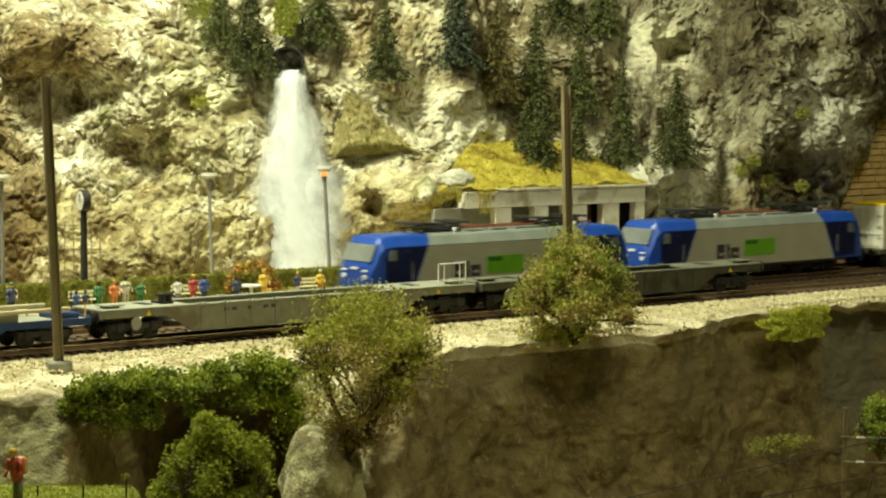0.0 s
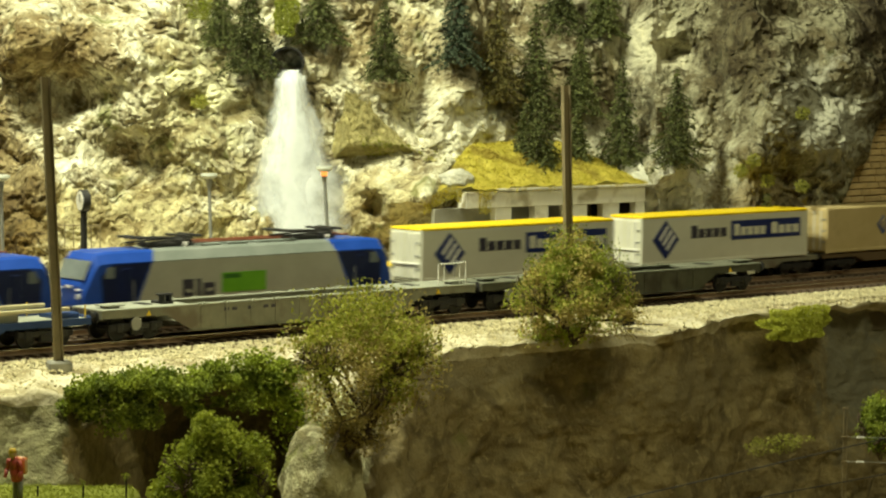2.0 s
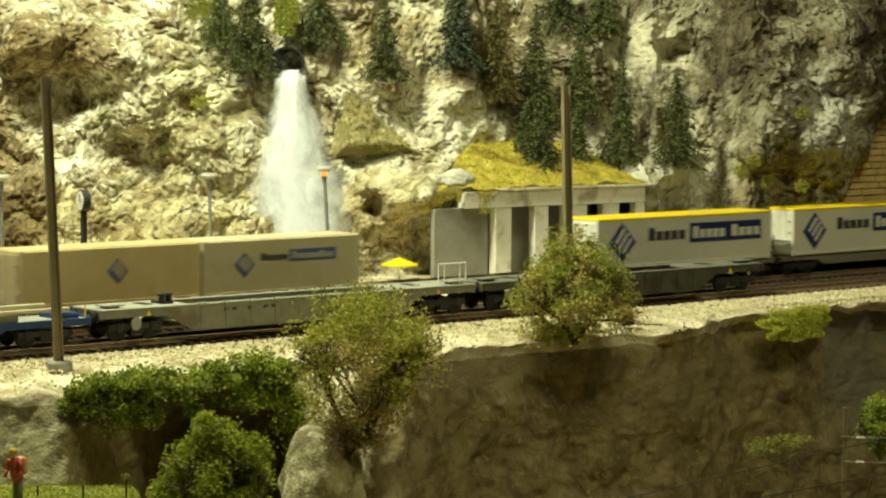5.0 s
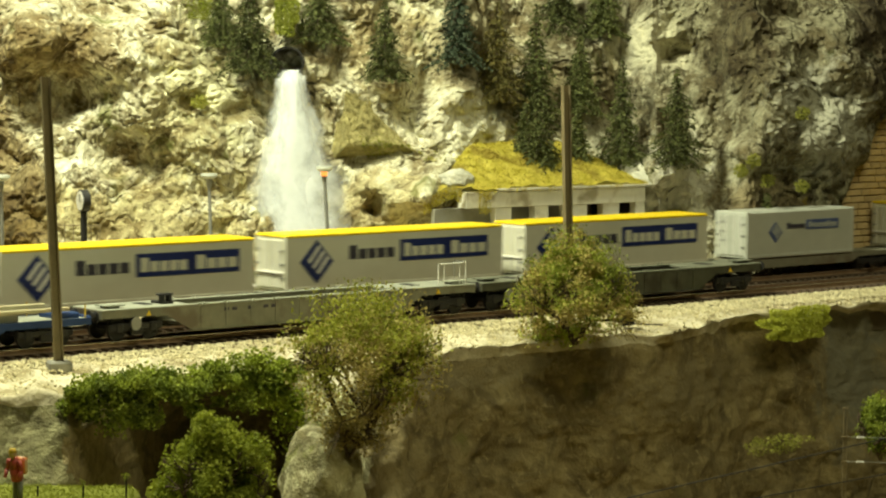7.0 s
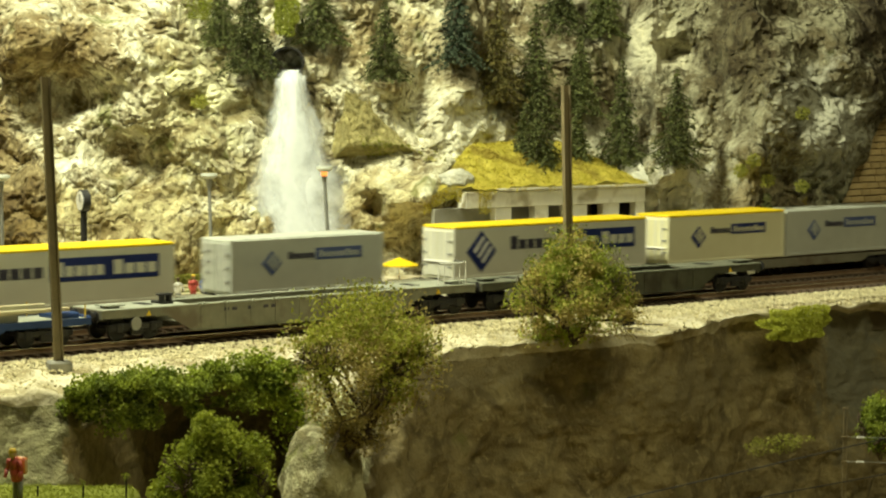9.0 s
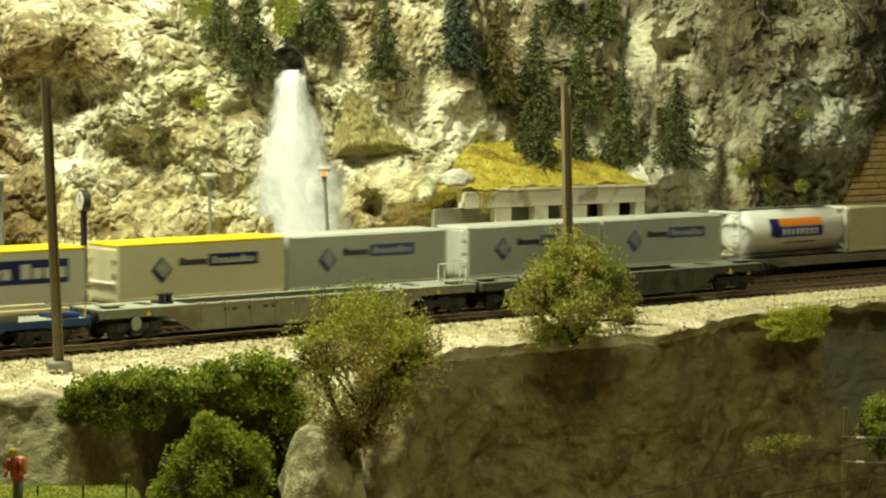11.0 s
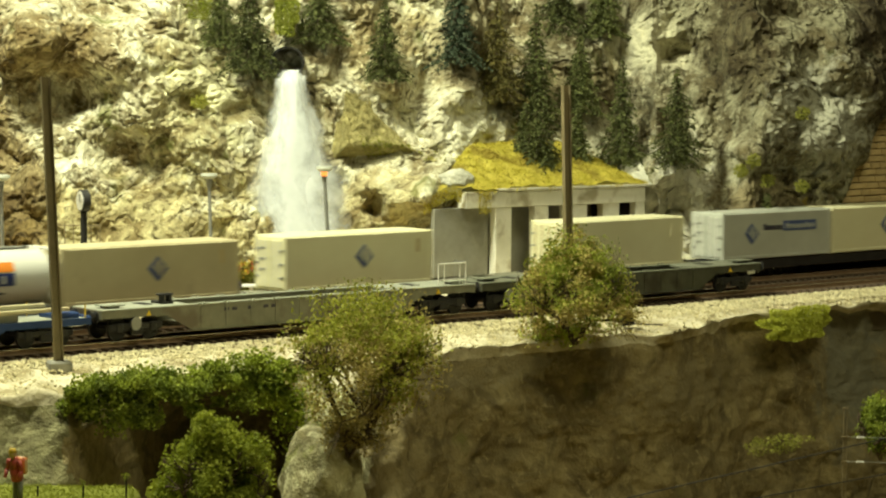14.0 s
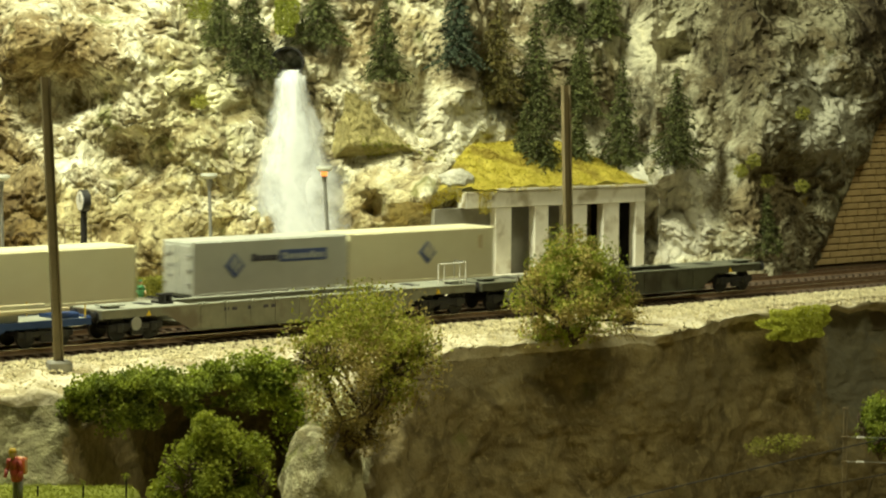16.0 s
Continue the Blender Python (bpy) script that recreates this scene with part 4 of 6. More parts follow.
def pocket_wagon(s0, s1, mirrored, label, m_side, m_top):
    L = s1 - s0
    h = L / 2
    t = thing("pocket_wagon", label, "wagon", "standing wagons", along((s0 + s1) / 2, NEAR) @ Matrix.Diagonal((1, 1, 1.2, 1)))
    pl = 0.056
    for s in (-1, 1):
        pts = [(-h, 0.0105), (-h, 0.0140), (h, 0.0140), (h, 0.0105), (h - 0.040, 0.0105), (h - pl, 0.0030), (-h + pl, 0.0030), (-h + 0.040, 0.0105)]
        sill = part("side_sill", slab(pts, s * 0.0138 - 0.0006, s * 0.0138 + 0.0006), m_side, t, "deep fish-bellied side sill")
        part("top_flange", box((0, s * 0.0136, 0.0142), (L, 0.0030, 0.0007), 0.0002), m_top, sill)
        part("bottom_flange", box((0, s * 0.0136, 0.0030), (L - 2 * pl, 0.0030, 0.0007), 0.0002), m_side, sill)
        n = 9
        for i in range(n):
            x = -h + pl + 0.006 + (L - 2 * pl - 0.012) * i / (n - 1)
            for d in (-0.0016, 0.0016):
                part("stake_pocket", box((x + d, s * 0.0148, 0.0143), (0.0016, 0.0012, 0.0016), 0.0003), m_top, sill)
            part("rib", box((x, s * 0.01445, 0.0085), (0.0010, 0.0007, 0.0088)), m_side, sill)
        for i in range(10):
            if i in (2, 3, 5, 7, 8):
                part("stencil_bar", box((-h + pl + 0.012 + i * 0.0052, s * 0.01445, 0.0112), (0.0030, 0.0005, 0.0014)), M_DKPRINT, sill)
        part("warning_mark", slab([(h - 0.030, 0.0108), (h - 0.0270, 0.0108), (h - 0.0285, 0.0132)], s * 0.0146 - 0.0003, s * 0.0146 + 0.0003), M_YELLOW, sill)
        part("warning_mark", slab([(-h + 0.030, 0.0108), (-h + 0.0270, 0.0108), (-h + 0.0285, 0.0132)], s * 0.0146 - 0.0003, s * 0.0146 + 0.0003), M_YELLOW, sill)
        part("brake_wheel", rod((-h + 0.020, s * 0.0150, 0.0078), (-h + 0.020, s * 0.0160, 0.0078), 0.0030, seg=16), M_STEEL, t, "pale round brake wheel")
    part("trough_floor", box((0, 0, 0.0050), (L - 2 * pl, 0.0262, 0.0012)), m_side, t, "dark trough floor")
    for k in (-1, 1):
        part("end_platform", box((k * (h - pl / 2), 0, 0.0137), (pl, 0.0264, 0.0016), 0.0004), m_top, t, "pale grey end platform")
        part("end_beam", box((k * (h - 0.0006), 0, 0.0122), (0.0018, 0.0282, 0.0044), 0.0004), m_side, t)
        part("platform_slot", box((k * (h - 0.036), 0.002, 0.01456), (0.006, 0.012, 0.0003)), M_BLACK, t)
        buffers(t, k * h, k, 0.0122)
        bogie(t, k * (h - 0.022))
        part("walk_board", box((k * (h - 0.010), -0.0060, 0.01585), (0.013, 0.010, 0.0007), 0.0002), m_top, t)
        part("board_foot", box((k * (h - 0.010), -0.0060, 0.0150), (0.008, 0.006, 0.0011)), m_side, t)
    # coupler saddle
    k = -1
    b = box((k * (h - 0.046), -0.001, 0.0150), (0.0075, 0.011, 0.0012), 0.0003)
    for s in (-1, 1):
        add_box(b, (k * (h - 0.046) + s * 0.0022, -0.004, 0.0168), (0.0018, 0.0045, 0.0036), 0.0005)
    add_box(b, (k * (h - 0.046) - 0.0005, -0.004, 0.0187), (0.0085, 0.0050, 0.0009), 0.0003)
    if mirrored:
        part("trailer_saddle", b, M_BLACK, t, "black trailer saddle")
    # handrail box at the other end of the first wagon
    if mirrored:
        for y, x0, x1 in ((-0.0128, 0.0060, 0.0268),):
            b = bmesh.new()
            for x in (x0, x0 + 0.0045, x1 - 0.0045, x1):
                add_rod(b, (h - x, y, 0.0142), (h - x, y, 0.0249), 0.00034, seg=6)
            for z in (0.0172, 0.0249):
                add_rod(b, (h - x0, y, z), (h - x1, y, z), 0.00034, seg=6)
            part("handrail", b, M_WHITE, t, "thin white handrail")
        part("guard_rod", rod((h - 0.0060, -0.0128, 0.0249), (h - 0.0005, 0.004, 0.0249), 0.00022, seg=5), M_STEEL, t)
        part("guard_rod", rod((h - 0.0005, 0.004, 0.0142), (h - 0.0005, 0.004, 0.0249), 0.00022, seg=5), M_STEEL, t)
    return t


pocket_wagon(-0.2645, -0.0094, True, "empty grey pocket wagon standing on the near track", M_WAGON, M_WAGONTOP)
pocket_wagon(-0.0042, 0.2349, False, "empty olive-grey pocket wagon on the near track, darkened by painted-in shade", M_WAGONDARK, M_WAGONDECK)


def blue_wagon(s0, s1):
    L = s1 - s0
    h = L / 2
    t = thing("container_wagon", "empty blue container wagon standing on the near track", "wagon", "standing wagons", along((s0 + s1) / 2, NEAR) @ Matrix.Diagonal((1, 1, 1.2, 1)))
    for s in (-1, 1):
        pts = [(-h, 0.0088), (-h, 0.0118), (h, 0.0118), (h, 0.0088), (h - 0.050, 0.0088), (h - 0.058, 0.0050), (-h + 0.058, 0.0050), (-h + 0.050, 0.0088)]
        part("side_sill", slab(pts, s * 0.0135 - 0.0007, s * 0.0135 + 0.0007), M_WBLUE, t, "dull blue side sill")
        part("rim", box((-0.002, s * 0.0120, 0.0160), (L - 0.02, 0.0022, 0.0018), 0.0004), M_CSAND, t, "sandy raised rim")
        part("rim_web", box((-0.012, s * 0.0118, 0.0136), (L - 0.060, 0.0014, 0.0034)), M_WAGON, t)
        part("yellow_handle", rod((h - 0.003, s * 0.0130, 0.0085), (h - 0.003, s * 0.0130, 0.0175), 0.0004, seg=6), M_YELLOW, t, "yellow hand grip")
        part("yellow_handle", rod((h - 0.022, s * 0.0130, 0.0118), (h - 0.022, s * 0.0130, 0.0178), 0.0004, seg=6), M_YELLOW, t, "yellow hand grip")
    part("deck", box((0, 0, 0.0112), (L - 0.004, 0.0262, 0.0012), 0.0003), M_WAGONTOP, t, "pale worn deck")
    part("end_block", box((h - 0.0125, -0.003, 0.0130), (0.014, 0.0180, 0.0026), 0.0006), M_WBLUE, t, "bright blue end block")
    part("end_beam", box((h - 0.0006, 0, 0.0105), (0.0018, 0.0270, 0.0040), 0.0004), M_WBLUE, t)
    for k in (-1, 1):
        buffers(t, k * h, k, 0.0115)
        bogie(t, k * (h - 0.026))
        bogie(t, k * (h - 0.090))


blue_wagon(-0.4891, -0.2707)

# ---- catenary masts on the bank ----


def mast(x, y, z, h, lean_x, label):
    t = thing("catenary_mast", label, "mast", "catenary masts", pose(x, y, z, 0, 0, 20))
    part("footing", box((0, 0, 0.0015), (0.0115, 0.0115, 0.0055), 0.0008), M_GREYWALL, t, "grey concrete footing")
    b = bmesh.new()
    for s in (-1, 1):
        add_box(b, (s * 0.0019, 0, h / 2 + 0.002), (0.0007, 0.0042, h), 0.0001)
    add_box(b, (0, 0, h / 2 + 0.002), (0.0034, 0.0007, h), 0)
    bmesh.ops.transform(b, matrix=Matrix(((1, 0, lean_x / h, 0), (0, 1, 0, 0), (0, 0, 1, 0), (0, 0, 0, 1))), verts=b.verts)
    part("post", b, M_MAST, t, "brown-grey steel post")
    for zz in (0.10, 0.126):
        part("clamp", box((lean_x * zz / h, 0.0026, zz), (0.0050, 0.0012, 0.0016), 0.0002), M_MAST, t)
    return t


mast(-0.1898, 1.2366, -0.0065, 0.1425, -0.0060, "tall brown-grey catenary mast on a concrete footing")
mast(0.0729, 1.4332, -0.0060, 0.1370, -0.0038, "tall brown-grey catenary mast on the gravel bank")

# ---- gallery building under the grass slope ----
gal = thing("gallery_building", "white plastered gallery building with square pillars, built into rock", "building")
GA, GB = Vector((0.0376, 1.665, 0)), Vector((0.1395, 1.739, 0))
gd = (GB - GA).normalized()
GM = Matrix.Translation(GA) @ Matrix.Rotation(math.atan2(gd.y, gd.x), 4, "Z")
GL = (GB - GA).length


def gbox(name, x0, x1, y0, y1, z0, z1, material, label="", bevel=0.0004):
    ob = part(name, box(((x0 + x1) / 2, (y0 + y1) / 2, (z0 + z1) / 2), (x1 - x0, y1 - y0, z1 - z0), bevel, GM), material, gal, label)
    return ob


gbox("lintel", -0.028, GL + 0.001, 0.0, 0.010, 0.0490, 0.0598, M_CONCRETE, "pale plastered lintel beam")
gbox("roof_slab", -0.003, GL + 0.006, -0.0015, 0.060, 0.0600, 0.0618, M_CONCRETE)
for x0, x1 in ((-0.0030, 0.0105), (0.0300, 0.0420), (0.0560, 0.0755), (0.0895, 0.1040), (0.1185, GL + 0.001)):
    gbox("pillar", x0, x1, 0.0006, 0.0075, 0.0, 0.0490, M_CONCRETE, "white square pillar")
# black side and back walls paint in the shade of the right-hand openings
gbox("side_wall", GL - 0.002, GL + 0.0005, 0.0080, 0.072, 0.0, 0.0598, M_DARK, "inner side wall coloured black for the shade in the openings")
gbox("back_wall", 0.0, GL * 0.55, 0.018, 0.022, 0.0, 0.0598, M_GREYWALL, "grey back wall in the openings")
gbox("back_wall", GL * 0.55 + 0.0005, GL - 0.003, 0.066, 0.070, 0.0, 0.0598, M_DARK, "back wall coloured black for the shade behind the openings")
gbox("partition", GL * 0.55 - 0.002, GL * 0.55, 0.0225, 0.072, 0.0, 0.0598, M_GREYWALL)
gbox("side_bay", -0.048, -0.0035, 0.008, 0.012, 0.0, 0.0488, M_GREYWALL, "grey wall of the wide side bay")
gbox("step", -0.004, GL + 0.001, -0.006, -0.0005, 0.0, 0.0045, M_CONCRETE)

# ---- grass slope over the building ----


def leaf_mesh(name, pts, size, seed, up=0.0, long=1.6):
    """Small folded leaves with random turns at the given places."""
    rng = np.random.RandomState(seed)
    pts = np.asarray(pts, dtype=float)
    n = len(pts)
    a = rng.normal(size=(n, 3))
    a[:, 2] += up
    a /= np.linalg.norm(a, axis=1)[:, None]
    b = np.cross(a, rng.normal(size=(n, 3)))
    b /= np.linalg.norm(b, axis=1)[:, None]
    c = np.cross(a, b)
    s = size * rng.uniform(0.6, 1.4, size=(n, 1))
    v = np.stack([pts - a * s * long * 0.5, pts + b * s * 0.5 + c * s * 0.18, pts + a * s * long * 0.5, pts - b * s * 0.5 + c * s * 0.18], axis=1).reshape(-1, 3)
    f = [(4 * i, 4 * i + 1, 4 * i + 2) for i in range(n)] + [(4 * i, 4 * i + 2, 4 * i + 3) for i in range(n)]
    me = bpy.data.meshes.new(name)
    me.from_pydata(v.tolist(), [], f)
    return me


def leaf_part(name, pts, size, seed, material, parent, label="", up=0.0, long=1.6):
    me = leaf_mesh(name, pts, size, seed, up, long)
    me.materials.append(material)
    return part_mesh(name, me, parent, label)


def slope_at(u, v):
    f0 = -0.0015 + 0.016 * (1 - step(0.0, 0.24, u)) ** 1.5
    p = GM @ Vector((-0.056 + 0.064 * v * (1 - u) + u * (GL + 0.062), f0 + 0.085 * v, 0))
    edge = 0.007 * (1 - step(0.0, 0.10, u)) + 0.016 * step(0.72, 1, u) * min(1.0, v / 0.5)
    z = 0.0618 + 0.027 * min(1.0, v / 0.55) ** 0.85 + 0.0035 * fbm(p * 30) + 0.001 * fbm(p * 160) - edge
    return Vector((p.x, p.y, z))


grid_object("grass_slope", 110, 60, lambda u, v: tuple(slope_at(u, v)), M_GRASSY, "golden yellow grass mat on the slope above the building", "grass")
rng = np.random.RandomState(4)
pts = [slope_at(rng.uniform(0, 1), rng.uniform(0, 1)) + Vector((0, 0, 0.0006)) for _ in range(16000)]
pts += [slope_at(u, 0) + Vector((0, -0.0015, -0.001 - abs(rng.normal()) * 0.0012)) for u in rng.uniform(0, 1, 500) if noise.noise(Vector((u * 14, 0, 0))) > 0.1]
pts += [slope_at(u, 0) + Vector((0.0, -0.003, -rng.uniform(0, 0.009))) for u in rng.uniform(0.02, 0.14, 900)]
pts += [slope_at(u, 0) + Vector((0.0, -0.002, -rng.uniform(0, 0.016))) for u in rng.uniform(0.20, 0.255, 420)]
tagged(leaf_part("grass_tufts", pts, 0.0006, 5, M_GRASSY, None, up=0.8, long=2.2), "golden yellow grass fibres on the slope", "grass", "", "stuff")

for c, r, sd, lab in (((-0.027, 0.012, 0.0670), (0.0130, 0.010, 0.0075), 3, "white plaster rock outcrop in the grass"), ((0.141, 0.030, 0.0560), (0.0190, 0.030, 0.0190), 8, "pale grey rounded rock beside the building"),
                      ((-0.3502, -0.3204, -0.0600), (0.0190, 0.022, 0.0320), 5, "olive pale rounded rock at the cliff foot")):
    b = bmesh.new()
    bmesh.ops.create_icosphere(b, subdivisions=5, radius=1.0)
    m = GM @ Matrix.Translation(c)
    for v in b.verts:
        d = v.co.normalized()
        k = 1 + 0.16 * fbm(d * 1.6 + Vector((sd, 0, 0)), 3) + 0.05 * (0.4 - abs(fbm(d * 6 + Vector((0, sd, 0)), 4)))
        v.co = m @ Vector((d.x * r[0] * k, d.y * r[1] * k, d.z * r[2] * k))
    for f in b.faces:
        f.smooth = True
    tagged(part("boulder", b, M_BOULDER if sd == 5 else M_OUTCROP), lab, "boulder", "loose rocks")

# ---- dirt slope beside the fall ----


def dirt_at(u, v):
    x = (-0.0760 + 0.008 * v) * (1 - u) + lerp(v, [0, 0.25, 0.55, 1], [-0.004, -0.022, -0.042, -0.052]) * u
    z = 0.079 + 0.058 * v
    edge = max(abs(2 * u - 1), abs(2 * v - 1))
    return (x, face_y(x, z) - 0.025 + 0.012 * v + 0.022 * step(0.6, 1.0, edge) + 0.006 * fbm(Vector((x, z, 2)) * 40) + 0.0012 * fbm(Vector((x, z, 2)) * 140), z)


grid_object("dirt_slope", 70, 50, dirt_at, M_DIRT, "olive brown dirt and scree slope between rocks", "slope")
pts = [Vector(dirt_at(rng.uniform(0, 1), rng.uniform(0, 1))) + Vector((0, -0.0005, 0.0003)) for _ in range(3000)]
tuft = [Vector(dirt_at(0.35 + 0.6 * abs(rng.normal()) * 0.5, abs(rng.normal()) * 0.10)) + Vector((0, -0.001, 0.0008)) for _ in range(1400)]
tagged(leaf_part("moss", tuft, 0.0010, 16, M_HEDGE, None, up=0.6, long=1.6), "yellow-green moss along the foot of the scree", "moss", "", "stuff")
tagged(leaf_part("scree", pts, 0.0010, 6, M_DIRT, None, long=1.1), "olive brown scree crumbs", "scree", "", "stuff")

# ---- drain pipe and waterfall ----
pip = thing("drain_pipe", "dark round drain pipe in the rock face", "pipe")
px, py, pz = -0.1046, 1.695, 0.1440
b = bmesh.new()
ri, ro = 0.0098, 0.0106
rings = [[b.verts.new((px + r * math.cos(a) * 1.05, y, pz + r * math.sin(a))) for a in np.linspace(0, 2 * math.pi, 36, endpoint=False)] for r, y in ((ro, py + 0.05), (ro, py - 0.020), (ri, py - 0.020), (ri, py + 0.049))]
for a, c in zip(rings, rings[1:]):
    for j in range(36):
        b.faces.new((a[j], a[(j + 1) % 36], c[(j + 1) % 36], c[j])).smooth = True
b.faces.new(rings[3])
bmesh.ops.recalc_face_normals(b, faces=b.faces)
part("tube", b, M_DARK, pip, "black tube with the shade inside put into its colour")
b = bmesh.new()
rg = [[b.verts.new((px + r * math.cos(a) * 1.05, y, pz + r * math.sin(a))) for a in np.linspace(0, 2 * math.pi, 36, endpoint=False)] for r, y in ((0.0107, py - 0.0195), (0.0107, py - 0.0205), (0.0099, py - 0.0205), (0.0099, py - 0.0195))]
for a, c in zip(rg, rg[1:] + rg[:1]):
    for j in range(36):
        b.faces.new((a[j], a[(j + 1) % 36], c[(j + 1) % 36], c[j]))
part("rim", b, M_BLACK, pip, "dark pipe rim")

M_WATER = mat("white_fibre_water", (0.80, 0.82, 0.83), (0.92, 0.94, 0.95), 60, 0.95, 0.12, fine=5.0, trans=0.35)
nt = M_WATER.node_tree
tcw = nt.nodes.new("ShaderNodeTexCoord")
mapw = nt.nodes.new("ShaderNodeMapping")
mapw.inputs["Scale"].default_value = (2.6, 3.4, 1.0)
nzw = nt.nodes.new("ShaderNodeTexNoise")
nzw.inputs["Scale"].default_value, nzw.inputs["Detail"].default_value = 1.0, 5.0
sepw = nt.nodes.new("ShaderNodeSeparateXYZ")
nt.links.new(tcw.outputs["UV"], mapw.inputs[0])
nt.links.new(mapw.outputs[0], nzw.inputs["Vector"])
nt.links.new(tcw.outputs["UV"], sepw.inputs[0])
# thins out towards the rim of each fibre sheet
tent = nt.nodes.new("ShaderNodeMath")
tent.operation = "PINGPONG"
tent.inputs[1].default_value = 0.5
nt.links.new(sepw.outputs[0], tent.inputs[0])
sumw = nt.nodes.new("ShaderNodeMath")
sumw.operation = "MULTIPLY_ADD"
sumw.inputs[1].default_value = 1.8
nt.links.new(tent.outputs[0], sumw.inputs[0])
cloud = nt.nodes.new("ShaderNodeMath")
cloud.operation, cloud.inputs[1].default_value = "MULTIPLY", 1.5
nt.links.new(nzw.outputs["Fac"], cloud.inputs[0])
nt.links.new(cloud.outputs[0], sumw.inputs[2])
rngw = nt.nodes.new("ShaderNodeMapRange")
rngw.interpolation_type = "SMOOTHSTEP"
rngw.inputs[1].default_value, rngw.inputs[2].default_value, rngw.inputs[4].default_value = 0.74, 1.50, 0.90
nt.links.new(sumw.outputs[0], rngw.inputs[0])
clear, veil = nt.nodes.new("ShaderNodeBsdfTransparent"), nt.nodes.new("ShaderNodeMixShader")
surf = nt.nodes["Material Output"].inputs["Surface"]
old = surf.links[0].from_socket
nt.links.new(rngw.outputs[0], veil.inputs[0])
nt.links.new(clear.outputs[0], veil.inputs[1])
nt.links.new(old, veil.inputs[2])
nt.links.new(veil.outputs[0], surf)
fall = thing("waterfall", "white fibre waterfall pouring from a pipe", "waterfall")


def fall_line(t):
    """Middle of the fall and its half width, t from the pipe down to the foot."""
    z = 0.1392 - 0.1365 * t
    x = -0.1022 + 0.0105 * t
    y = 1.672 - 0.024 * t - 0.016 * math.sqrt(t) + 0.016 * (1 - step(0.0, 0.05, t))
    w = lerp(t, [0, 0.2, 0.35, 0.5, 0.65, 0.85, 1.0], [0.0098, 0.0150, 0.0205, 0.0245, 0.0262, 0.0262, 0.0225])
    return x, y, z, w


for k in range(6):
    off, dep, sc = (-0.1, 0.12, 0.0, -0.18, 0.16, 0.02)[k], k * 0.0022, (1.0, 0.95, 0.86, 0.72, 0.70, 0.62)[k]
    vs, fs, uv = [], [], []
    for i in range(50):
        t = i / 49
        x, y, z, w = fall_line(t)
        x += w * 0.22 * noise.noise(Vector((t * 3.2, k * 3.7, 1.5)))
        w *= 1.08 + 0.14 * step(0.2, 0.5, t) + 0.16 * noise.noise(Vector((t * 4.0, k * 2.3, 7.5)))
        for j in range(17):
            a = -1 + j / 8
            wob = noise.noise(Vector((a * 2.2, t * 6, k * 5.1)))
            vs.append((x + w * (off * (0.3 + 0.7 * t) + a * sc) + 0.0012 * noise.noise(Vector((a, t * 9, k))), y - dep + (0.006 * a * a) - 0.0010 * wob * (0.3 + t), z))
            uv.append((j / 16 + 0.0001, t * 2.0 + k * 0.37))
    for i in range(49):
        for j in range(16):
            fs.append((i * 17 + j, i * 17 + j + 1, i * 17 + j + 18, i * 17 + j + 17))
    me = bpy.data.meshes.new("fibre_veil")
    me.from_pydata(vs, [], fs)
    lay = me.uv_layers.new(name="UVMap")
    for lp in me.loops:
        lay.data[lp.index].uv = uv[lp.vertex_index]
    me.polygons.foreach_set("use_smooth", [True] * len(fs))
    me.materials.append(M_WATER)
    part_mesh("fibre_veil", me, fall, "soft white fibre sheet")

# ---- stone retaining wall beside the rear track ----
WALL_N = lambda z: 0.0292 + 0.0178 * (z + 0.014) / 0.144
WALL_S = lambda z: 0.352 + 0.72 * max(z, 0.0)


def wall_bm():
    bm = bmesh.new()
    rows = []
    for i in range(13):
        z = -0.014 + 0.012 * i
        s0 = WALL_S(z) - 0.012
        rows.append([[bm.verts.new(beside(s0 + (0.80 - s0) * j / 16, WALL_N(z) + d, z)) for j in range(17)] for d in (0.0, 0.014)])
    for a, c in zip(rows, rows[1:]):
        for j in range(16):
            bm.faces.new((a[0][j], a[0][j + 1], c[0][j + 1], c[0][j]))
            bm.faces.new((a[1][j + 1], a[1][j], c[1][j], c[1][j + 1]))
        bm.faces.new((a[1][0], a[0][0], c[0][0], c[1][0]))
        bm.faces.new((a[0][16], a[1][16], c[1][16], c[0][16]))
    for row, flip in ((rows[0], False), (rows[-1], True)):
        for j in range(16):
            q = (row[1][j], row[1][j + 1], row[0][j + 1], row[0][j])
            bm.faces.new(tuple(reversed(q)) if flip else q)
    return bm


wall = tagged(part("retaining_wall", wall_bm(), M_MORTAR), "tan stone retaining wall with weathered courses", "wall", "", "structure")
rng = random.Random(3)
stone_meshes = []
for w in (0.010, 0.0125, 0.0150, 0.018):
    me = bpy.data.meshes.new("stone")
    bb = box((0, 0, 0), (w - 0.0006, 0.0026, 0.0043), 0.0006)
    bb.to_mesh(me)
    bb.free()
    me.materials.append(M_BRICK)
    stone_meshes.append((w, me))
for row in range(26):
    z = 0.0035 + row * 0.0048
    s = WALL_S(z) + (0.004 if row % 2 else 0.0) + rng.uniform(0, 0.003)
    n = WALL_N(z)
    while s < 0.50:
        w, me = rng.choice(stone_meshes)
        o = new("stone", me)
        o.parent = wall
        o.matrix_world = edge_line(s + w / 2, n - 0.0006 + rng.uniform(-0.0004, 0.0003), z) @ pose(0, 0, 0, -7.0, rng.uniform(-0.6, 0.6), 0)
        s += w
b = bmesh.new()
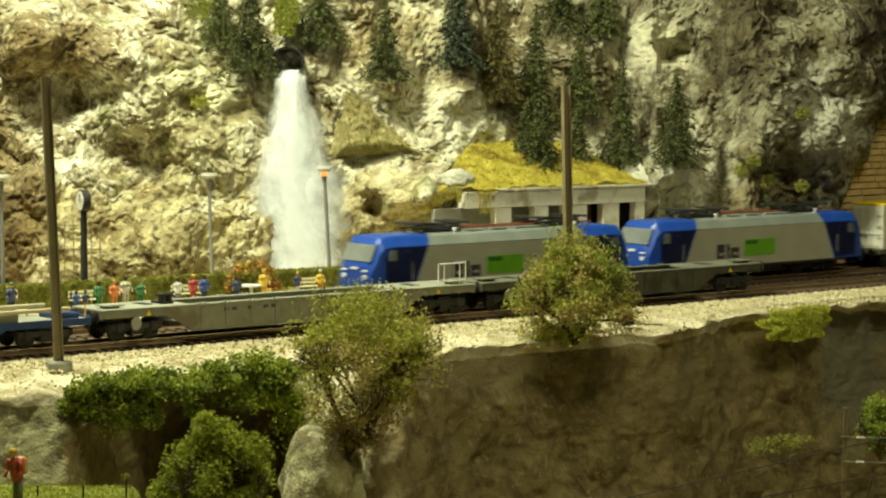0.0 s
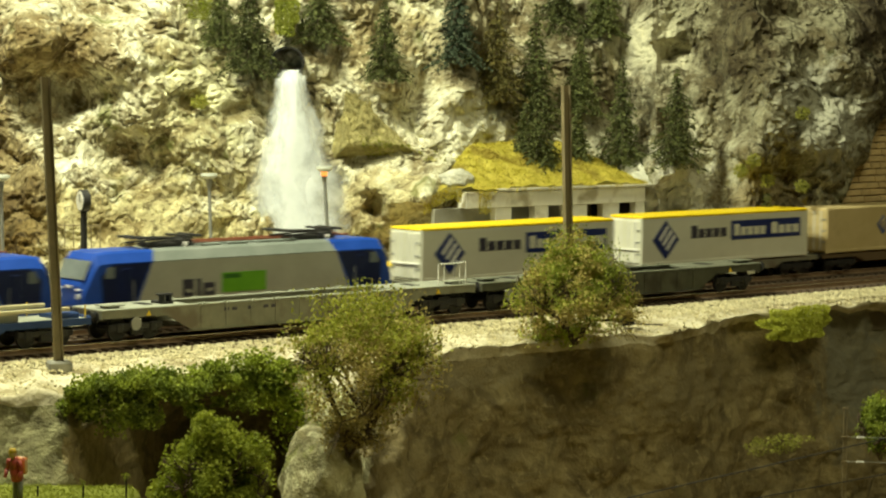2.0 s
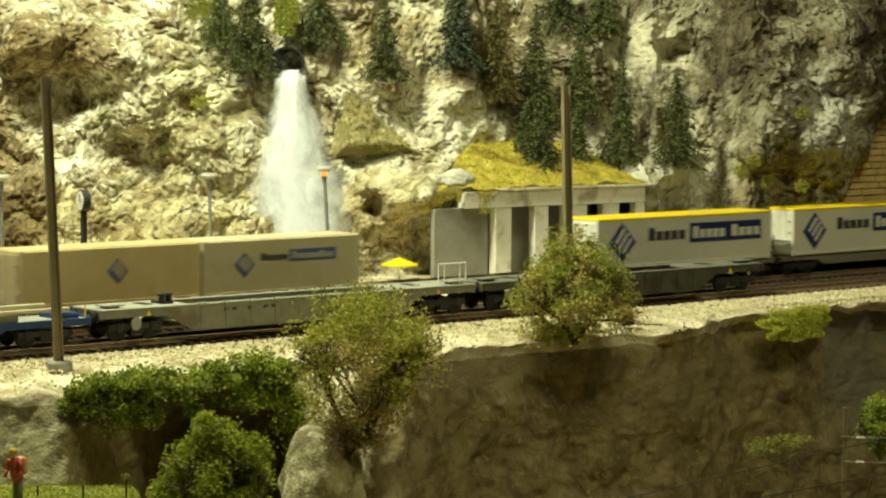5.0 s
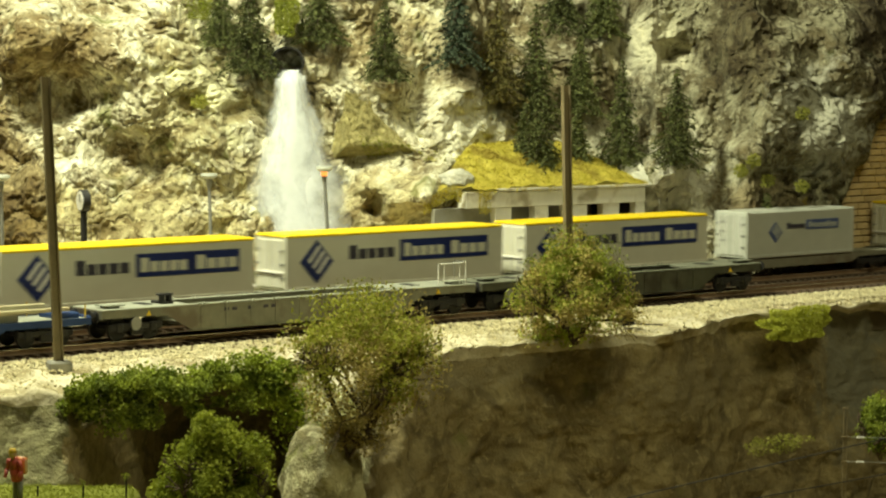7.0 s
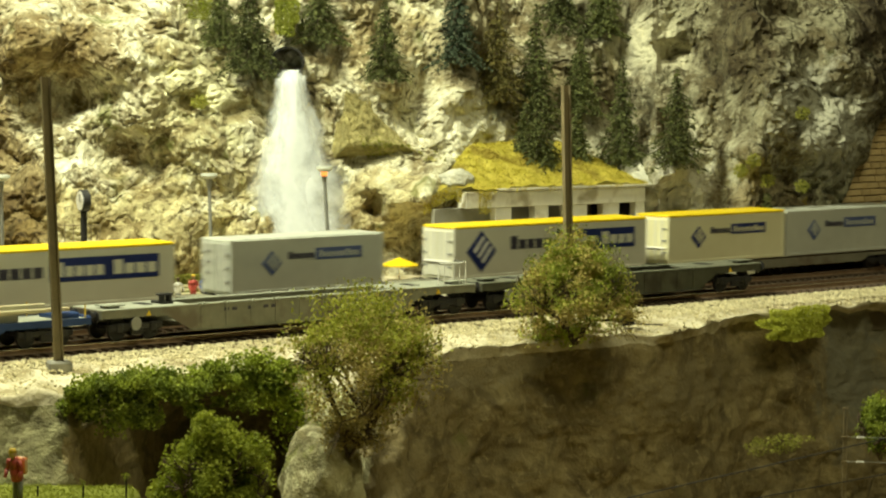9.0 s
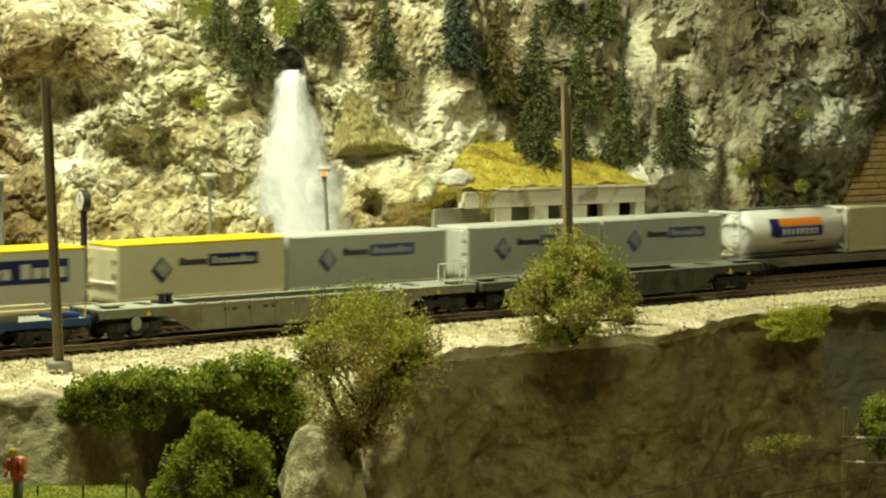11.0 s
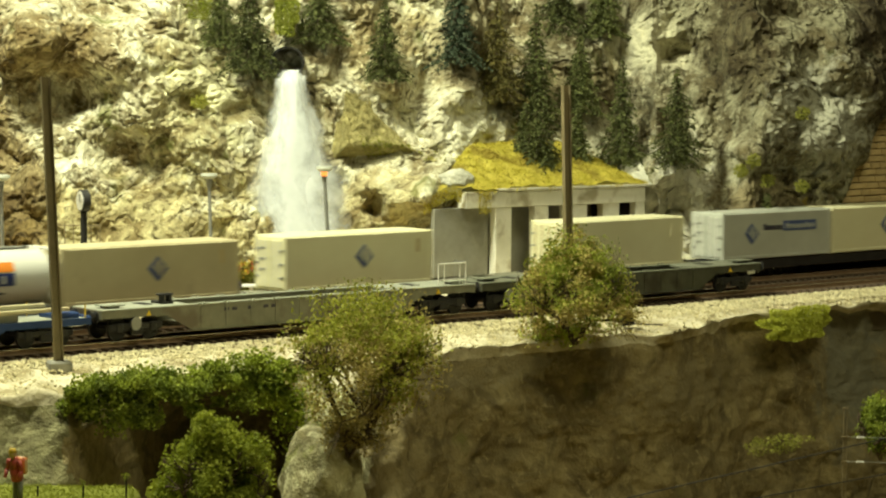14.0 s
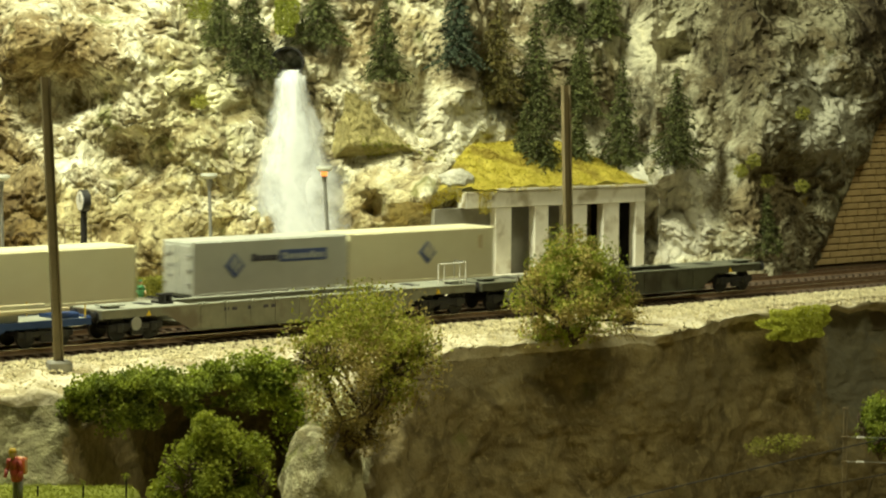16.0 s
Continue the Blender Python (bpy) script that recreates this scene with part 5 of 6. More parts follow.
for i in range(60):
    z = -0.004 + 0.050 * i / 59
    p = beside(WALL_S(z) - 0.004, WALL_N(z) - 0.001, z)
    bmesh.ops.create_icosphere(b, subdivisions=2, radius=0.0042, matrix=Matrix.Translation(p) @ Matrix.Diagonal((1.3, 0.6, 1.0, 1)))
for v in b.verts:
    v.co += Vector((1, -1, 1)) * 0.0035 * fbm(v.co * 140, 3)
tagged(part("mossy_ledge", b, mat("mossy_ochre_scatter", (0.18, 0.12, 0.03), (0.32, 0.27, 0.05), 80, 0.95, 1.0)), "ochre mossy strip beside the stone wall", "moss", "", "structure")

# ---- spruces ----


def spruce(x, y, z, h, material, label, seed, width=0.30, droop=0.45):
    rng = np.random.RandomState(seed)
    t = thing("spruce_tree", label, "tree", "model spruces", pose(x, y, z - 0.003))
    part("trunk", rod((0, 0, 0), (0, 0, h * 0.98), h * 0.018 + 0.0004, 0.0002, 7), M_BARK, t)
    limbs = bmesh.new()
    pts, dirs = [], []
    n = int(14 + h * 170)
    for i in range(n):
        f = 0.07 + 0.91 * i / (n - 1)
        r = 1.38 * width * h * (1 - f) ** 0.8 * rng.uniform(0.75, 1.1) + 0.0010
        k = max(5, int(11 * (1 - f) + 5))
        a0 = rng.uniform(0, 6.28)
        for j in range(k):
            a = a0 + 6.283 * j / k + rng.uniform(-0.25, 0.25)
            rr = r * rng.uniform(0.62, 1.15)
            zz = h * f + rng.uniform(-0.01, 0.01) * h
            tip = Vector((rr * math.cos(a), rr * math.sin(a), zz - droop * rr + 0.10 * rr))
            if j % 3 == 0:
                add_rod(limbs, (0, 0, zz), tip, 0.0003, 0.0001, 4)
            m = max(4, int(rr / 0.0006))
            for q in range(m):
                g = 0.15 + 0.85 * (q + rng.uniform(0, 0.9)) / m
                c = Vector((0, 0, zz)).lerp(tip, g)
                side = (1 - 0.55 * g) * rr * 0.22
                pts.append((c.x - math.sin(a) * rng.uniform(-side, side), c.y + math.cos(a) * rng.uniform(-side, side), c.z - abs(rng.normal()) * 0.0006 - 0.12 * rr * g * g))
    part("branchwork", limbs, M_BARK, t)
    leaf_part("crown", pts, 0.0012, seed, material, t, long=1.9)
    return t


for i, (x, y, z, h, w) in enumerate(((-0.1493, 1.685, 0.160, 0.040, 0.30), (-0.1293, 1.676, 0.1430, 0.058, 0.33), (-0.0849, 1.700, 0.1640, 0.045, 0.36), (-0.0398, 1.690, 0.1375, 0.054, 0.24),
                                  (0.0643, 1.765, 0.1060, 0.084, 0.19), (0.0661, 1.716, 0.0775, 0.0515, 0.25), (0.0968, 1.790, 0.1140, 0.053, 0.28), (0.0929, 1.745, 0.0825, 0.0375, 0.22),
                                  (0.1256, 1.768, 0.0745, 0.0770, 0.18), (0.1608, 1.735, 0.0790, 0.066, 0.24), (0.0840, 1.83, 0.1720, 0.05, 0.35),
                                  (0.2249, 1.742, 0.0180, 0.0410, 0.26), (0.3003, 1.895, 0.1650, 0.045, 0.36), (0.3218, 1.905, 0.1400, 0.036, 0.36), (0.0567, 1.725, 0.0850, 0.036, 0.30), (0.115, 1.83, 0.170, 0.05, 0.3))):
    spruce(x, y, z, h, M_SPRUCE, "small dark green model spruce on a rock ledge", 20 + i, w)
spruce(0.0365, 1.748, 0.1230, 0.068, M_SPRUCE_DRY, "olive brown drying model spruce on the rocks", 60, 0.27)
spruce(0.0086, 1.730, 0.1500, 0.056, mat("blue_green_needles", (0.025, 0.04, 0.024), (0.08, 0.11, 0.06), 260, 0.9, 0.4, vary=0.3), "blue-green sparse model pine on the rocks", 61, 0.30)

# ---- broadleaf trees and bushes ----


def broadleaf(x, y, z, h, r, seed, label, mats, leaves=7000, size=0.0016, name="tree", cat="tree", squash=0.8, lo=0.12, trunk=0.0016, gaps=0.35, lumps=110, cone=0.0):
    rng = np.random.RandomState(seed)
    rd = random.Random(seed)
    t = thing(name, label, cat, "broadleaf model trees", pose(x, y, z - 0.002))
    wood = bmesh.new()
    tips = []

    def grow(a, d, length, rad, depth):
        b = a + d * length
        add_rod(wood, a, b, rad, rad * 0.65, 6 if depth > 2 else 4)
        if depth == 0:
            tips.append((a, b))
            return
        if depth <= 2:
            tips.append((a, b))
        for _ in range(3 if depth > 1 else 4):
            nd = (d + Vector((rd.gauss(0, 0.62), rd.gauss(0, 0.62), rd.gauss(0.05, 0.42)))).normalized()
            grow(b, nd, length * rd.uniform(0.58, 0.86), rad * 0.62, depth - 1)

    for i in range(4):
        a = i * 1.57 + rd.uniform(0, 1)
        grow(Vector((0, 0, 0)), Vector((0.55 * math.cos(a), 0.55 * math.sin(a), 0.8)).normalized(), h * 0.27, trunk, 4)
    ctr = Vector((0, 0, h * (lo + 1) / 2))
    half = h * (1 - lo) / 2
    for v in wood.verts:
        d = v.co - ctr
        k = math.sqrt((d.x / r) ** 2 + (d.y / r) ** 2 + (d.z / half) ** 2) if v.co.z > h * lo else 0
        if k > 0.95:
            v.co = ctr + d * (0.95 / k)
    part("trunk", wood, M_BARK, t, "thin brown branching trunk")
    groups = {m: [] for m in mats}
    centres = []
    for _ in range(lumps):
        d = Vector((rd.gauss(0, 1), rd.gauss(0, 1), rd.gauss(0.15, 1))).normalized()
        d = d * (rd.uniform(0.40, 1.0) ** 0.6) * (0.86 + 0.42 * noise.noise(d * 1.7 + Vector((seed, 0, 0))))
        centres.append((Vector((d.x * r * 0.92, d.y * r * 0.92, ctr.z + d.z * half * 0.92)), rd.uniform(0.12, 0.26) * r, rd.random()))
    for i in range(leaves):
        c, cr, m = centres[int(rng.randint(len(centres)))]
        p = c + Vector(np.clip(rng.normal(size=3), -1.9, 1.9).tolist()) * cr * 0.68
        wide = 1 + cone * (0.55 - p.z / h)
        p = Vector((p.x * wide, p.y * wide, p.z))
        if fbm(p * 110 + Vector((seed, 0, 0)), 2) < -gaps:
            continue
        low = (p.z - h * lo) / (h * (1 - lo))
        pick = 0 if m + rng.uniform(-0.2, 0.2) < 0.10 + 0.80 * low else 1
        groups[mats[min(pick, len(mats) - 1)]].append(tuple(p))
    for m in mats:
        if groups[m]:
            leaf_part("crown", groups[m], size, seed + 1, m, t, "olive green leaves" if m is mats[0] else "dry ochre leaves", long=1.3)
    return t


broadleaf(-0.0400, 1.2000, -0.0360, 0.0780, 0.0450, 71, "olive green model tree with thin branches on the cliff edge", (M_LEAF, M_LEAF_DRY), 33000, 0.00125, lo=0.06, gaps=0.06, lumps=85)
broadleaf(0.0743, 1.3960, -0.0085, 0.0622, 0.0355, 72, "dense olive green model tree on the gravel bank", (mat("deep_olive_foliage", (0.16, 0.20, 0.02), (0.47, 0.51, 0.07), 130, 0.85, 0.3, vary=0.45, trans=0.35), M_LEAF_DRY), 38000, 0.00115, lo=0.06, gaps=0.14, lumps=75, cone=0.5)
broadleaf(-0.0925, 1.0100, -0.0430, 0.0545, 0.0235, 73, "bright green rounded model bush below the bank", (mat("bright_green_foliage", (0.22, 0.27, 0.02), (0.52, 0.55, 0.07), 130, 0.85, 0.3, vary=0.4, trans=0.35),), 42000, 0.00105, name="bush", cat="bush", lo=-0.25, gaps=0.45, lumps=75, cone=0.75)
broadleaf(-0.0720, 0.9900, -0.0440, 0.0200, 0.0110, 74, "low yellow-green bush below the bank", (mat("yellow_green_foliage", (0.24, 0.28, 0.016), (0.45, 0.48, 0.05), 130, 0.85, 0.3, vary=0.4, trans=0.35),), 3000, 0.0011, name="bush", cat="bush", lo=0.02)
broadleaf(0.2330, 1.3200, -0.0600, 0.0360, 0.0140, 75, "dark green bush against the cliff", (M_IVY,), 5000, 0.0012, name="bush", cat="bush", lo=0.02)


def ivy(points, label, seed, material, n, spread, drop):
    rng = np.random.RandomState(seed)
    t = thing("ivy_bush", label, "bush", "ivy on the bank")
    pts, clumps = [], []
    for _ in range(80):
        k = rng.uniform(0, len(points) - 1.001)
        i = int(k)
        c = Vector(points[i]).lerp(Vector(points[i + 1]), k - i)
        low = rng.uniform() ** 1.8
        c = c + Vector((rng.normal() * 0.004, -rng.uniform(0, spread * 0.8), spread * 0.55 - low * (spread + 2.2 * drop) + 0.006 * noise.noise(Vector((k * 3.0, seed, 0.3)))))
        clumps.append((c, rng.uniform(0.0020, 0.0072)))
    for _ in range(n):
        c, r = clumps[int(rng.randint(len(clumps)))]
        d = np.clip(rng.normal(size=3), -1.8, 1.8) * r * 0.6
        pts.append((c.x + d[0], c.y + d[1], c.z + d[2] * 0.8))
    leaf_part("leaves", pts, 0.0014, seed, material, t, long=1.2)
    b = bmesh.new()
    for a, c in zip(points, points[1:]):
        add_rod(b, Vector(a) + Vector((0, 0.004, -0.004)), Vector(c) + Vector((0, 0.004, -0.004)), 0.0012, 0.0009, 6)
    part("stems", b, M_BARK, t)
    return t


broadleaf(-0.0440, 1.1900, -0.0400, 0.0250, 0.0170, 76, "dry ochre shrub at the foot of a model tree", (M_LEAF_DRY,), 3500, 0.0010, name="shrub", cat="bush", lo=0.0, gaps=0.1, trunk=0.0008)
broadleaf(0.0660, 1.4080, -0.0095, 0.0110, 0.0210, 77, "low green shrub under a model tree", (M_IVY,), 4000, 0.0011, name="shrub", cat="bush", lo=0.0, gaps=0.2, trunk=0.0006)
ivy([(-0.170, 1.168, -0.012), (-0.150, 1.180, -0.008), (-0.134, 1.200, -0.008), (-0.115, 1.220, -0.0085), (-0.097, 1.238, -0.0065), (-0.080, 1.245, -0.0100)],
    "dark green creeping ivy hanging over the bank edge", 81, M_IVY, 26000, 0.0105, 0.0050)
ivy([(-0.096, 1.235, -0.006), (-0.084, 1.240, -0.012), (-0.074, 1.240, -0.020), (-0.070, 1.236, -0.030)],
    "dark green creeping ivy in the cleft beside the boulder", 82, M_IVY, 4500, 0.0070, 0.006)

# ---- platform: hedge, lamps, clock, railing ----


def hedge(s0, s1, n, z, h, w):
    t = thing("hedge", "clipped yellow-green model hedge behind the platform", "hedge", "platform hedges")
    b = ribbon([(n - w / 2, z), (n - w / 2, z + h), (n + w / 2, z + h), (n + w / 2, z)], s0, s1, 0.004, beside)
    for v in b.verts:
        v.co += Vector((noise.noise(v.co * 300), noise.noise(v.co * 310 + Vector((5, 0, 0))), noise.noise(v.co * 320 + Vector((0, 7, 0))))) * 0.0012
    part("core", b, M_HEDGE, t)
    rg = np.random.RandomState(int(1000 + s0 * 100))
    pts = []
    for _ in range(int((s1 - s0) * 42000)):
        s = rg.uniform(s0, s1)
        if rg.uniform() < 0.5:
            nn, zz = n - w / 2 - 0.0003, z + rg.uniform(0, h)
        else:
            nn, zz = n + rg.uniform(-w / 2, w / 2), z + h + 0.0003
        pts.append(tuple(beside(s, nn, zz + rg.normal() * 0.0005)))
    leaf_part("foliage", pts, 0.0011, 7, M_HEDGE, t, long=1.2)


hedge(-0.330, 0.004, 0.074, 0.001, 0.0145, 0.0060)


def street_lamp(x, y, z, top, lean, label):
    t = thing("platform_lamp", label, "lamp", "platform lamps", pose(x, y, z))
    h = top - z
    part("pole", rod((0, 0, 0), (lean, 0, h - 0.004), 0.0013, 0.0010, 10), M_STEEL, t, "grey tapered pole")
    part("collar", rod((lean, 0, h - 0.009), (lean, 0, h - 0.003), 0.0014, 0.0021, 10), M_STEEL, t)
    b = bmesh.new()
    add_rod(b, (lean, 0, h - 0.0030), (lean, 0, h - 0.0012), 0.0030, 0.0055, 16)
    add_rod(b, (lean, 0, h - 0.0012), (lean, 0, h + 0.0003), 0.0055, 0.0050, 16)
    part("shade", b, M_CGREY, t, "flat pale disc shade")
    part("foot", rod((0, 0, 0), (0, 0, 0.002), 0.0026, 0.0016, 10), M_STEEL, t)
    return t


street_lamp(-0.2546, 1.4500, 0.001, 0.0790, -0.001, "grey platform lamp with flat disc shade")
street_lamp(-0.1470, 1.5960, 0.001, 0.0735, -0.002, "grey platform lamp with flat disc shade")
lamp3 = street_lamp(-0.0710, 1.5840, 0.001, 0.0790, -0.0042, "grey platform lamp with flat disc shade and lit orange bulb")
glow = mat("orange_bulb", (0.9, 0.3, 0.05), (0.9, 0.35, 0.06), 50, 0.4)
gp = glow.node_tree.nodes["Principled BSDF"]
gp.inputs["Emission Color"].default_value, gp.inputs["Emission Strength"].default_value = (1.0, 0.30, 0.06, 1), 1.5
part("bulb", rod((-0.0042, -0.0002, 0.0722), (-0.0042, -0.0002, 0.0752), 0.0018, 0.0022, 12), glow, lamp3, "small lit orange bulb")

clock = thing("platform_clock", "dark station clock with pale dial on a post", "clock", "", pose(-0.2130, 1.4860, 0.001, 0, 0, -62))
part("post", rod((0, 0, 0), (0, 0, 0.055), 0.0024, 0.0020, 10), M_BLACK, clock)
part("case", rod((0, -0.0022, 0.0615), (0, 0.0022, 0.0615), 0.0066, seg=24), M_BLACK, clock, "round black case")
for s in (-1, 1):
    d = part("dial", rod((0, s * 0.0022, 0.0615), (0, s * 0.0026, 0.0615), 0.0056, seg=24), M_WHITE, clock, "pale dial")
    part("pointer", box((0, s * 0.0028, 0.0635), (0.0005, 0.0003, 0.0042)), M_BLACK, d)
    part("pointer", box((0.0013, s * 0.0028, 0.0615), (0.0030, 0.0003, 0.0005)), M_BLACK, d)

rail = thing("railing", "thin dark railing at the foot of the rocks", "railing")
for i in range(6):
    part("post", rod((-0.2370 + i * 0.0054, 1.534, 0.001), (-0.2370 + i * 0.0054, 1.534, 0.0455), 0.0004, seg=6), M_MAST, rail)
for z in (0.0445, 0.030, 0.016):
    part("bar", rod((-0.2380, 1.534, z), (-0.2090, 1.534, z), 0.0004, seg=6), M_MAST, rail)

# ---- platform figurines, benches, flower arch, tables, parasol ----
PAINT = {k: mat(k + "_figurine_paint", tuple(0.72 * q + 0.02 for q in c), tuple(0.92 * q + 0.03 for q in c), 200, 0.5) for k, c in
         {"orange": (0.75, 0.22, 0.04), "pale": (0.62, 0.58, 0.42), "blue": (0.03, 0.08, 0.32), "yellow": (0.85, 0.55, 0.02), "white": (0.75, 0.73, 0.65),
          "green": (0.03, 0.20, 0.05), "red": (0.5, 0.05, 0.03), "grey": (0.25, 0.25, 0.24), "navy": (0.03, 0.045, 0.12)}.items()}
M_PEG = mat("pale_peg_paint", (0.60, 0.38, 0.22), (0.7, 0.45, 0.28), 200, 0.5)


def figurine(x, y, z, h, colour, top, label, lower=None, turn=35, pack=None, stoop=0.0):
    """A painted plastic figurine, one mesh: boots, legs, coat, arms, head and hat."""
    b = bmesh.new()
    n0 = 0

    def done(index):
        nonlocal n0
        b.faces.ensure_lookup_table()
        for f in b.faces[n0:]:
            f.material_index, f.smooth = index, True
        n0 = len(b.faces)

    for k in (-1, 1):
        add_rod(b, (k * h * 0.060, 0, h * 0.04), (k * h * 0.050, 0, h * 0.50), h * 0.042, h * 0.064, 8)
        add_box(b, (k * h * 0.062, -h * 0.022, h * 0.022), (h * 0.075, h * 0.14, h * 0.044), h * 0.012)
    done(2)
    add_rod(b, (0, 0, h * 0.42), (0, -stoop * h * 0.5, h * 0.64), h * 0.115, h * 0.125, 10)
    add_rod(b, (0, -stoop * h * 0.5, h * 0.64), (0, -stoop * h, h * 0.80), h * 0.130, h * 0.080, 10)
    for k in (-1, 1):
        elbow = (k * h * 0.175, -h * 0.03 - stoop * h * 0.6, h * 0.60)
        add_rod(b, (k * h * 0.115, -stoop * h, h * 0.775), elbow, h * 0.045, h * 0.040, 7)
        add_rod(b, elbow, (k * h * 0.150, -h * 0.13 - stoop * h * 0.6, h * 0.47), h * 0.038, h * 0.030, 7)
    for v in b.verts:
        if v.co.z > h * 0.4:
            v.co.y *= 0.85
    done(0)
    if pack:
        add_box(b, (0, h * 0.15 - stoop * h * 0.6, h * 0.66), (h * 0.24, h * 0.14, h * 0.30), h * 0.04)
        done(3)
    add_rod(b, (0, -stoop * h, h * 0.79), (0, -stoop * h * 1.1, h * 0.85), h * 0.035, h * 0.035, 7)
    bmesh.ops.create_uvsphere(b, u_segments=10, v_segments=8, radius=h * 0.073, matrix=Matrix.Translation((0, -stoop * h * 1.2, h * 0.895)))
    done(1 if not top else 4)
    add_rod(b, (0, -stoop * h * 1.2, h * 0.915), (0, -stoop * h * 1.2, h * 0.985), h * 0.080, h * 0.045, 10)
    done(1)
    ob = part("figurine", b, PAINT[colour])
    for m in (PAINT[top] if top else M_BARK, PAINT[lower] if lower else PAINT[colour], PAINT[pack] if pack else PAINT[colour], M_PEG):
        ob.data.materials.append(m)
    ob.matrix_world = pose(x, y, z, 0, 0, turn)
    return tagged(ob, label, "figurine", "platform figurines")


def plat(s, n):
    p = beside(s, n)
    return p.x, p.y


for s, n, h, c, top, lo in ((-0.2421, 0.048, 0.0230, "navy", "green", None), (-0.2019, 0.046, 0.0150, "blue", None, None), (-0.1960, 0.046, 0.0150, "navy", None, "red"),
                        (-0.1761, 0.048, 0.0210, "orange", "orange", None), (-0.1675, 0.050, 0.0235, "pale", None, None), (-0.1830, 0.054, 0.0200, "green", None, None), (-0.1550, 0.054, 0.0190, "green", "green", None),
                        (-0.1332, 0.048, 0.0205, "white", None, "grey"), (-0.1215, 0.050, 0.0215, "red", "yellow", None), (-0.1156, 0.047, 0.0215, "blue", None, "navy"),
                        (-0.0926, 0.048, 0.0190, "navy", None, None), (-0.0728, 0.048, 0.0230, "yellow", "yellow", "yellow"), (-0.0430, 0.056, 0.0185, "navy", "yellow", "white"),
                        (-0.0260, 0.056, 0.0190, "yellow", "white", "orange")):
    x, y = plat(s, n)
    figurine(x, y, 0.0015, h * 0.84, c, top, "small painted %s figurine standing on the platform" % c, lo)


def bench(s, n):
    t = thing("bench", "pale wooden model bench on the platform", "bench", "platform benches", edge_line(s, n, 0.0015))
    for i in range(3):
        part("seat_slat", box((0, -0.0016 + i * 0.0018, 0.0052), (0.018, 0.0014, 0.0006)), M_CCREAM, t)
    for i in range(2):
        part("back_slat", box((0, 0.0030, 0.0074 + i * 0.0022), (0.018, 0.0006, 0.0015)), M_CCREAM, t)
    for x in (-0.0075, 0.0075):
        part("leg", box((x, 0.0002, 0.0026), (0.0008, 0.0044, 0.0048)), M_BLACK, t)
        part("upright", box((x, 0.0026, 0.0062), (0.0008, 0.0008, 0.0075)), M_BLACK, t)


for s in (-0.188, -0.119, -0.030):
    bench(s, 0.062)

arch = thing("flower_arch", "small garden arch overgrown with orange and red flowers", "arch", "", edge_line(-0.0720, 0.062, 0.0015, -18))
b = bmesh.new()
prev = None
for i in range(19):
    a = math.pi * i / 18
    p = Vector((-0.0130 * math.cos(a), 0, 0.0075 + 0.0120 * math.sin(a)))
    if prev is not None:
        add_rod(b, prev, p, 0.0009, seg=6)
    prev = p
for s in (-1, 1):
    add_rod(b, (s * 0.0130, 0, 0), (s * 0.0130, 0, 0.0075), 0.0009, seg=6)
part("hoop", b, M_BARK, arch)
rng = np.random.RandomState(5)
for nm, mt, k, lab in (("leaves", M_HEDGE, 900, "yellow-green leaves"), ("flowers", PAINT["orange"], 420, "orange flowers"), ("flowers", PAINT["red"], 220, "red flowers"), ("flowers", PAINT["yellow"], 260, "yellow flowers")):
    pts = []
    for _ in range(k):
        a = rng.uniform(-0.25, math.pi + 0.25)
        rr = 1.05 + rng.normal() * 0.13
        pts.append((-0.0130 * rr * math.cos(a), rng.normal() * 0.0015, 0.0075 + 0.0120 * rr * math.sin(a)))
    leaf_part(nm, pts, 0.0014, 9, mt, arch, lab, long=1.1)

bed = thing("flower_bed", "low patch of yellow flowers beside the arch", "flowers", "", edge_line(-0.0560, 0.058, 0.0015))
for nm, mt, lab in (("leaves", M_HEDGE, ""), ("flowers", PAINT["yellow"], "yellow flowers")):
    leaf_part(nm, (np.abs(np.random.RandomState(8).normal(size=(260, 3))) * np.array([0.0, 0.0, 0.0018]) + np.random.RandomState(len(nm)).normal(size=(260, 3)) * np.array([0.006, 0.0016, 0.0004]) + np.array([0, 0, 0.0015])).tolist(), 0.0011, 12, mt, bed, lab, long=1.1)
tb = thing("garden_table", "white round garden table by the flower arch", "table", "", edge_line(-0.0805, 0.050, 0.0015))
part("tabletop", rod((0, 0, 0.0085), (0, 0, 0.0095), 0.0070, seg=20), M_WHITE, tb)
part("stem", rod((0, 0, 0.0006), (0, 0, 0.0086), 0.0012, seg=8), M_WHITE, tb)
part("foot", rod((0, 0, 0), (0, 0, 0.0008), 0.0036, seg=14), M_WHITE, tb)
par = thing("parasol", "yellow and white garden parasol with a bent rim", "parasol", "", pose(-0.0285, 1.640, 0.001))
part("pole", rod((0, 0, 0), (0, 0, 0.0150), 0.0006, seg=6), M_WHITE, par)
b = bmesh.new()
ring = [b.verts.new((0.0125 * math.cos(a), 0.0125 * math.sin(a), 0.0118)) for a in np.linspace(0, 2 * math.pi, 16, endpoint=False)]
low = [b.verts.new((0.0123 * math.cos(a), 0.0123 * math.sin(a), 0.0108)) for a in np.linspace(0, 2 * math.pi, 16, endpoint=False)]
apex, under = b.verts.new((0, 0, 0.0165)), b.verts.new((0, 0, 0.0155))
for j in range(16):
    k = (j + 1) % 16
    b.faces.new((ring[j], ring[k], apex)), b.faces.new((ring[k], ring[j], low[j], low[k])), b.faces.new((low[k], low[j], under))
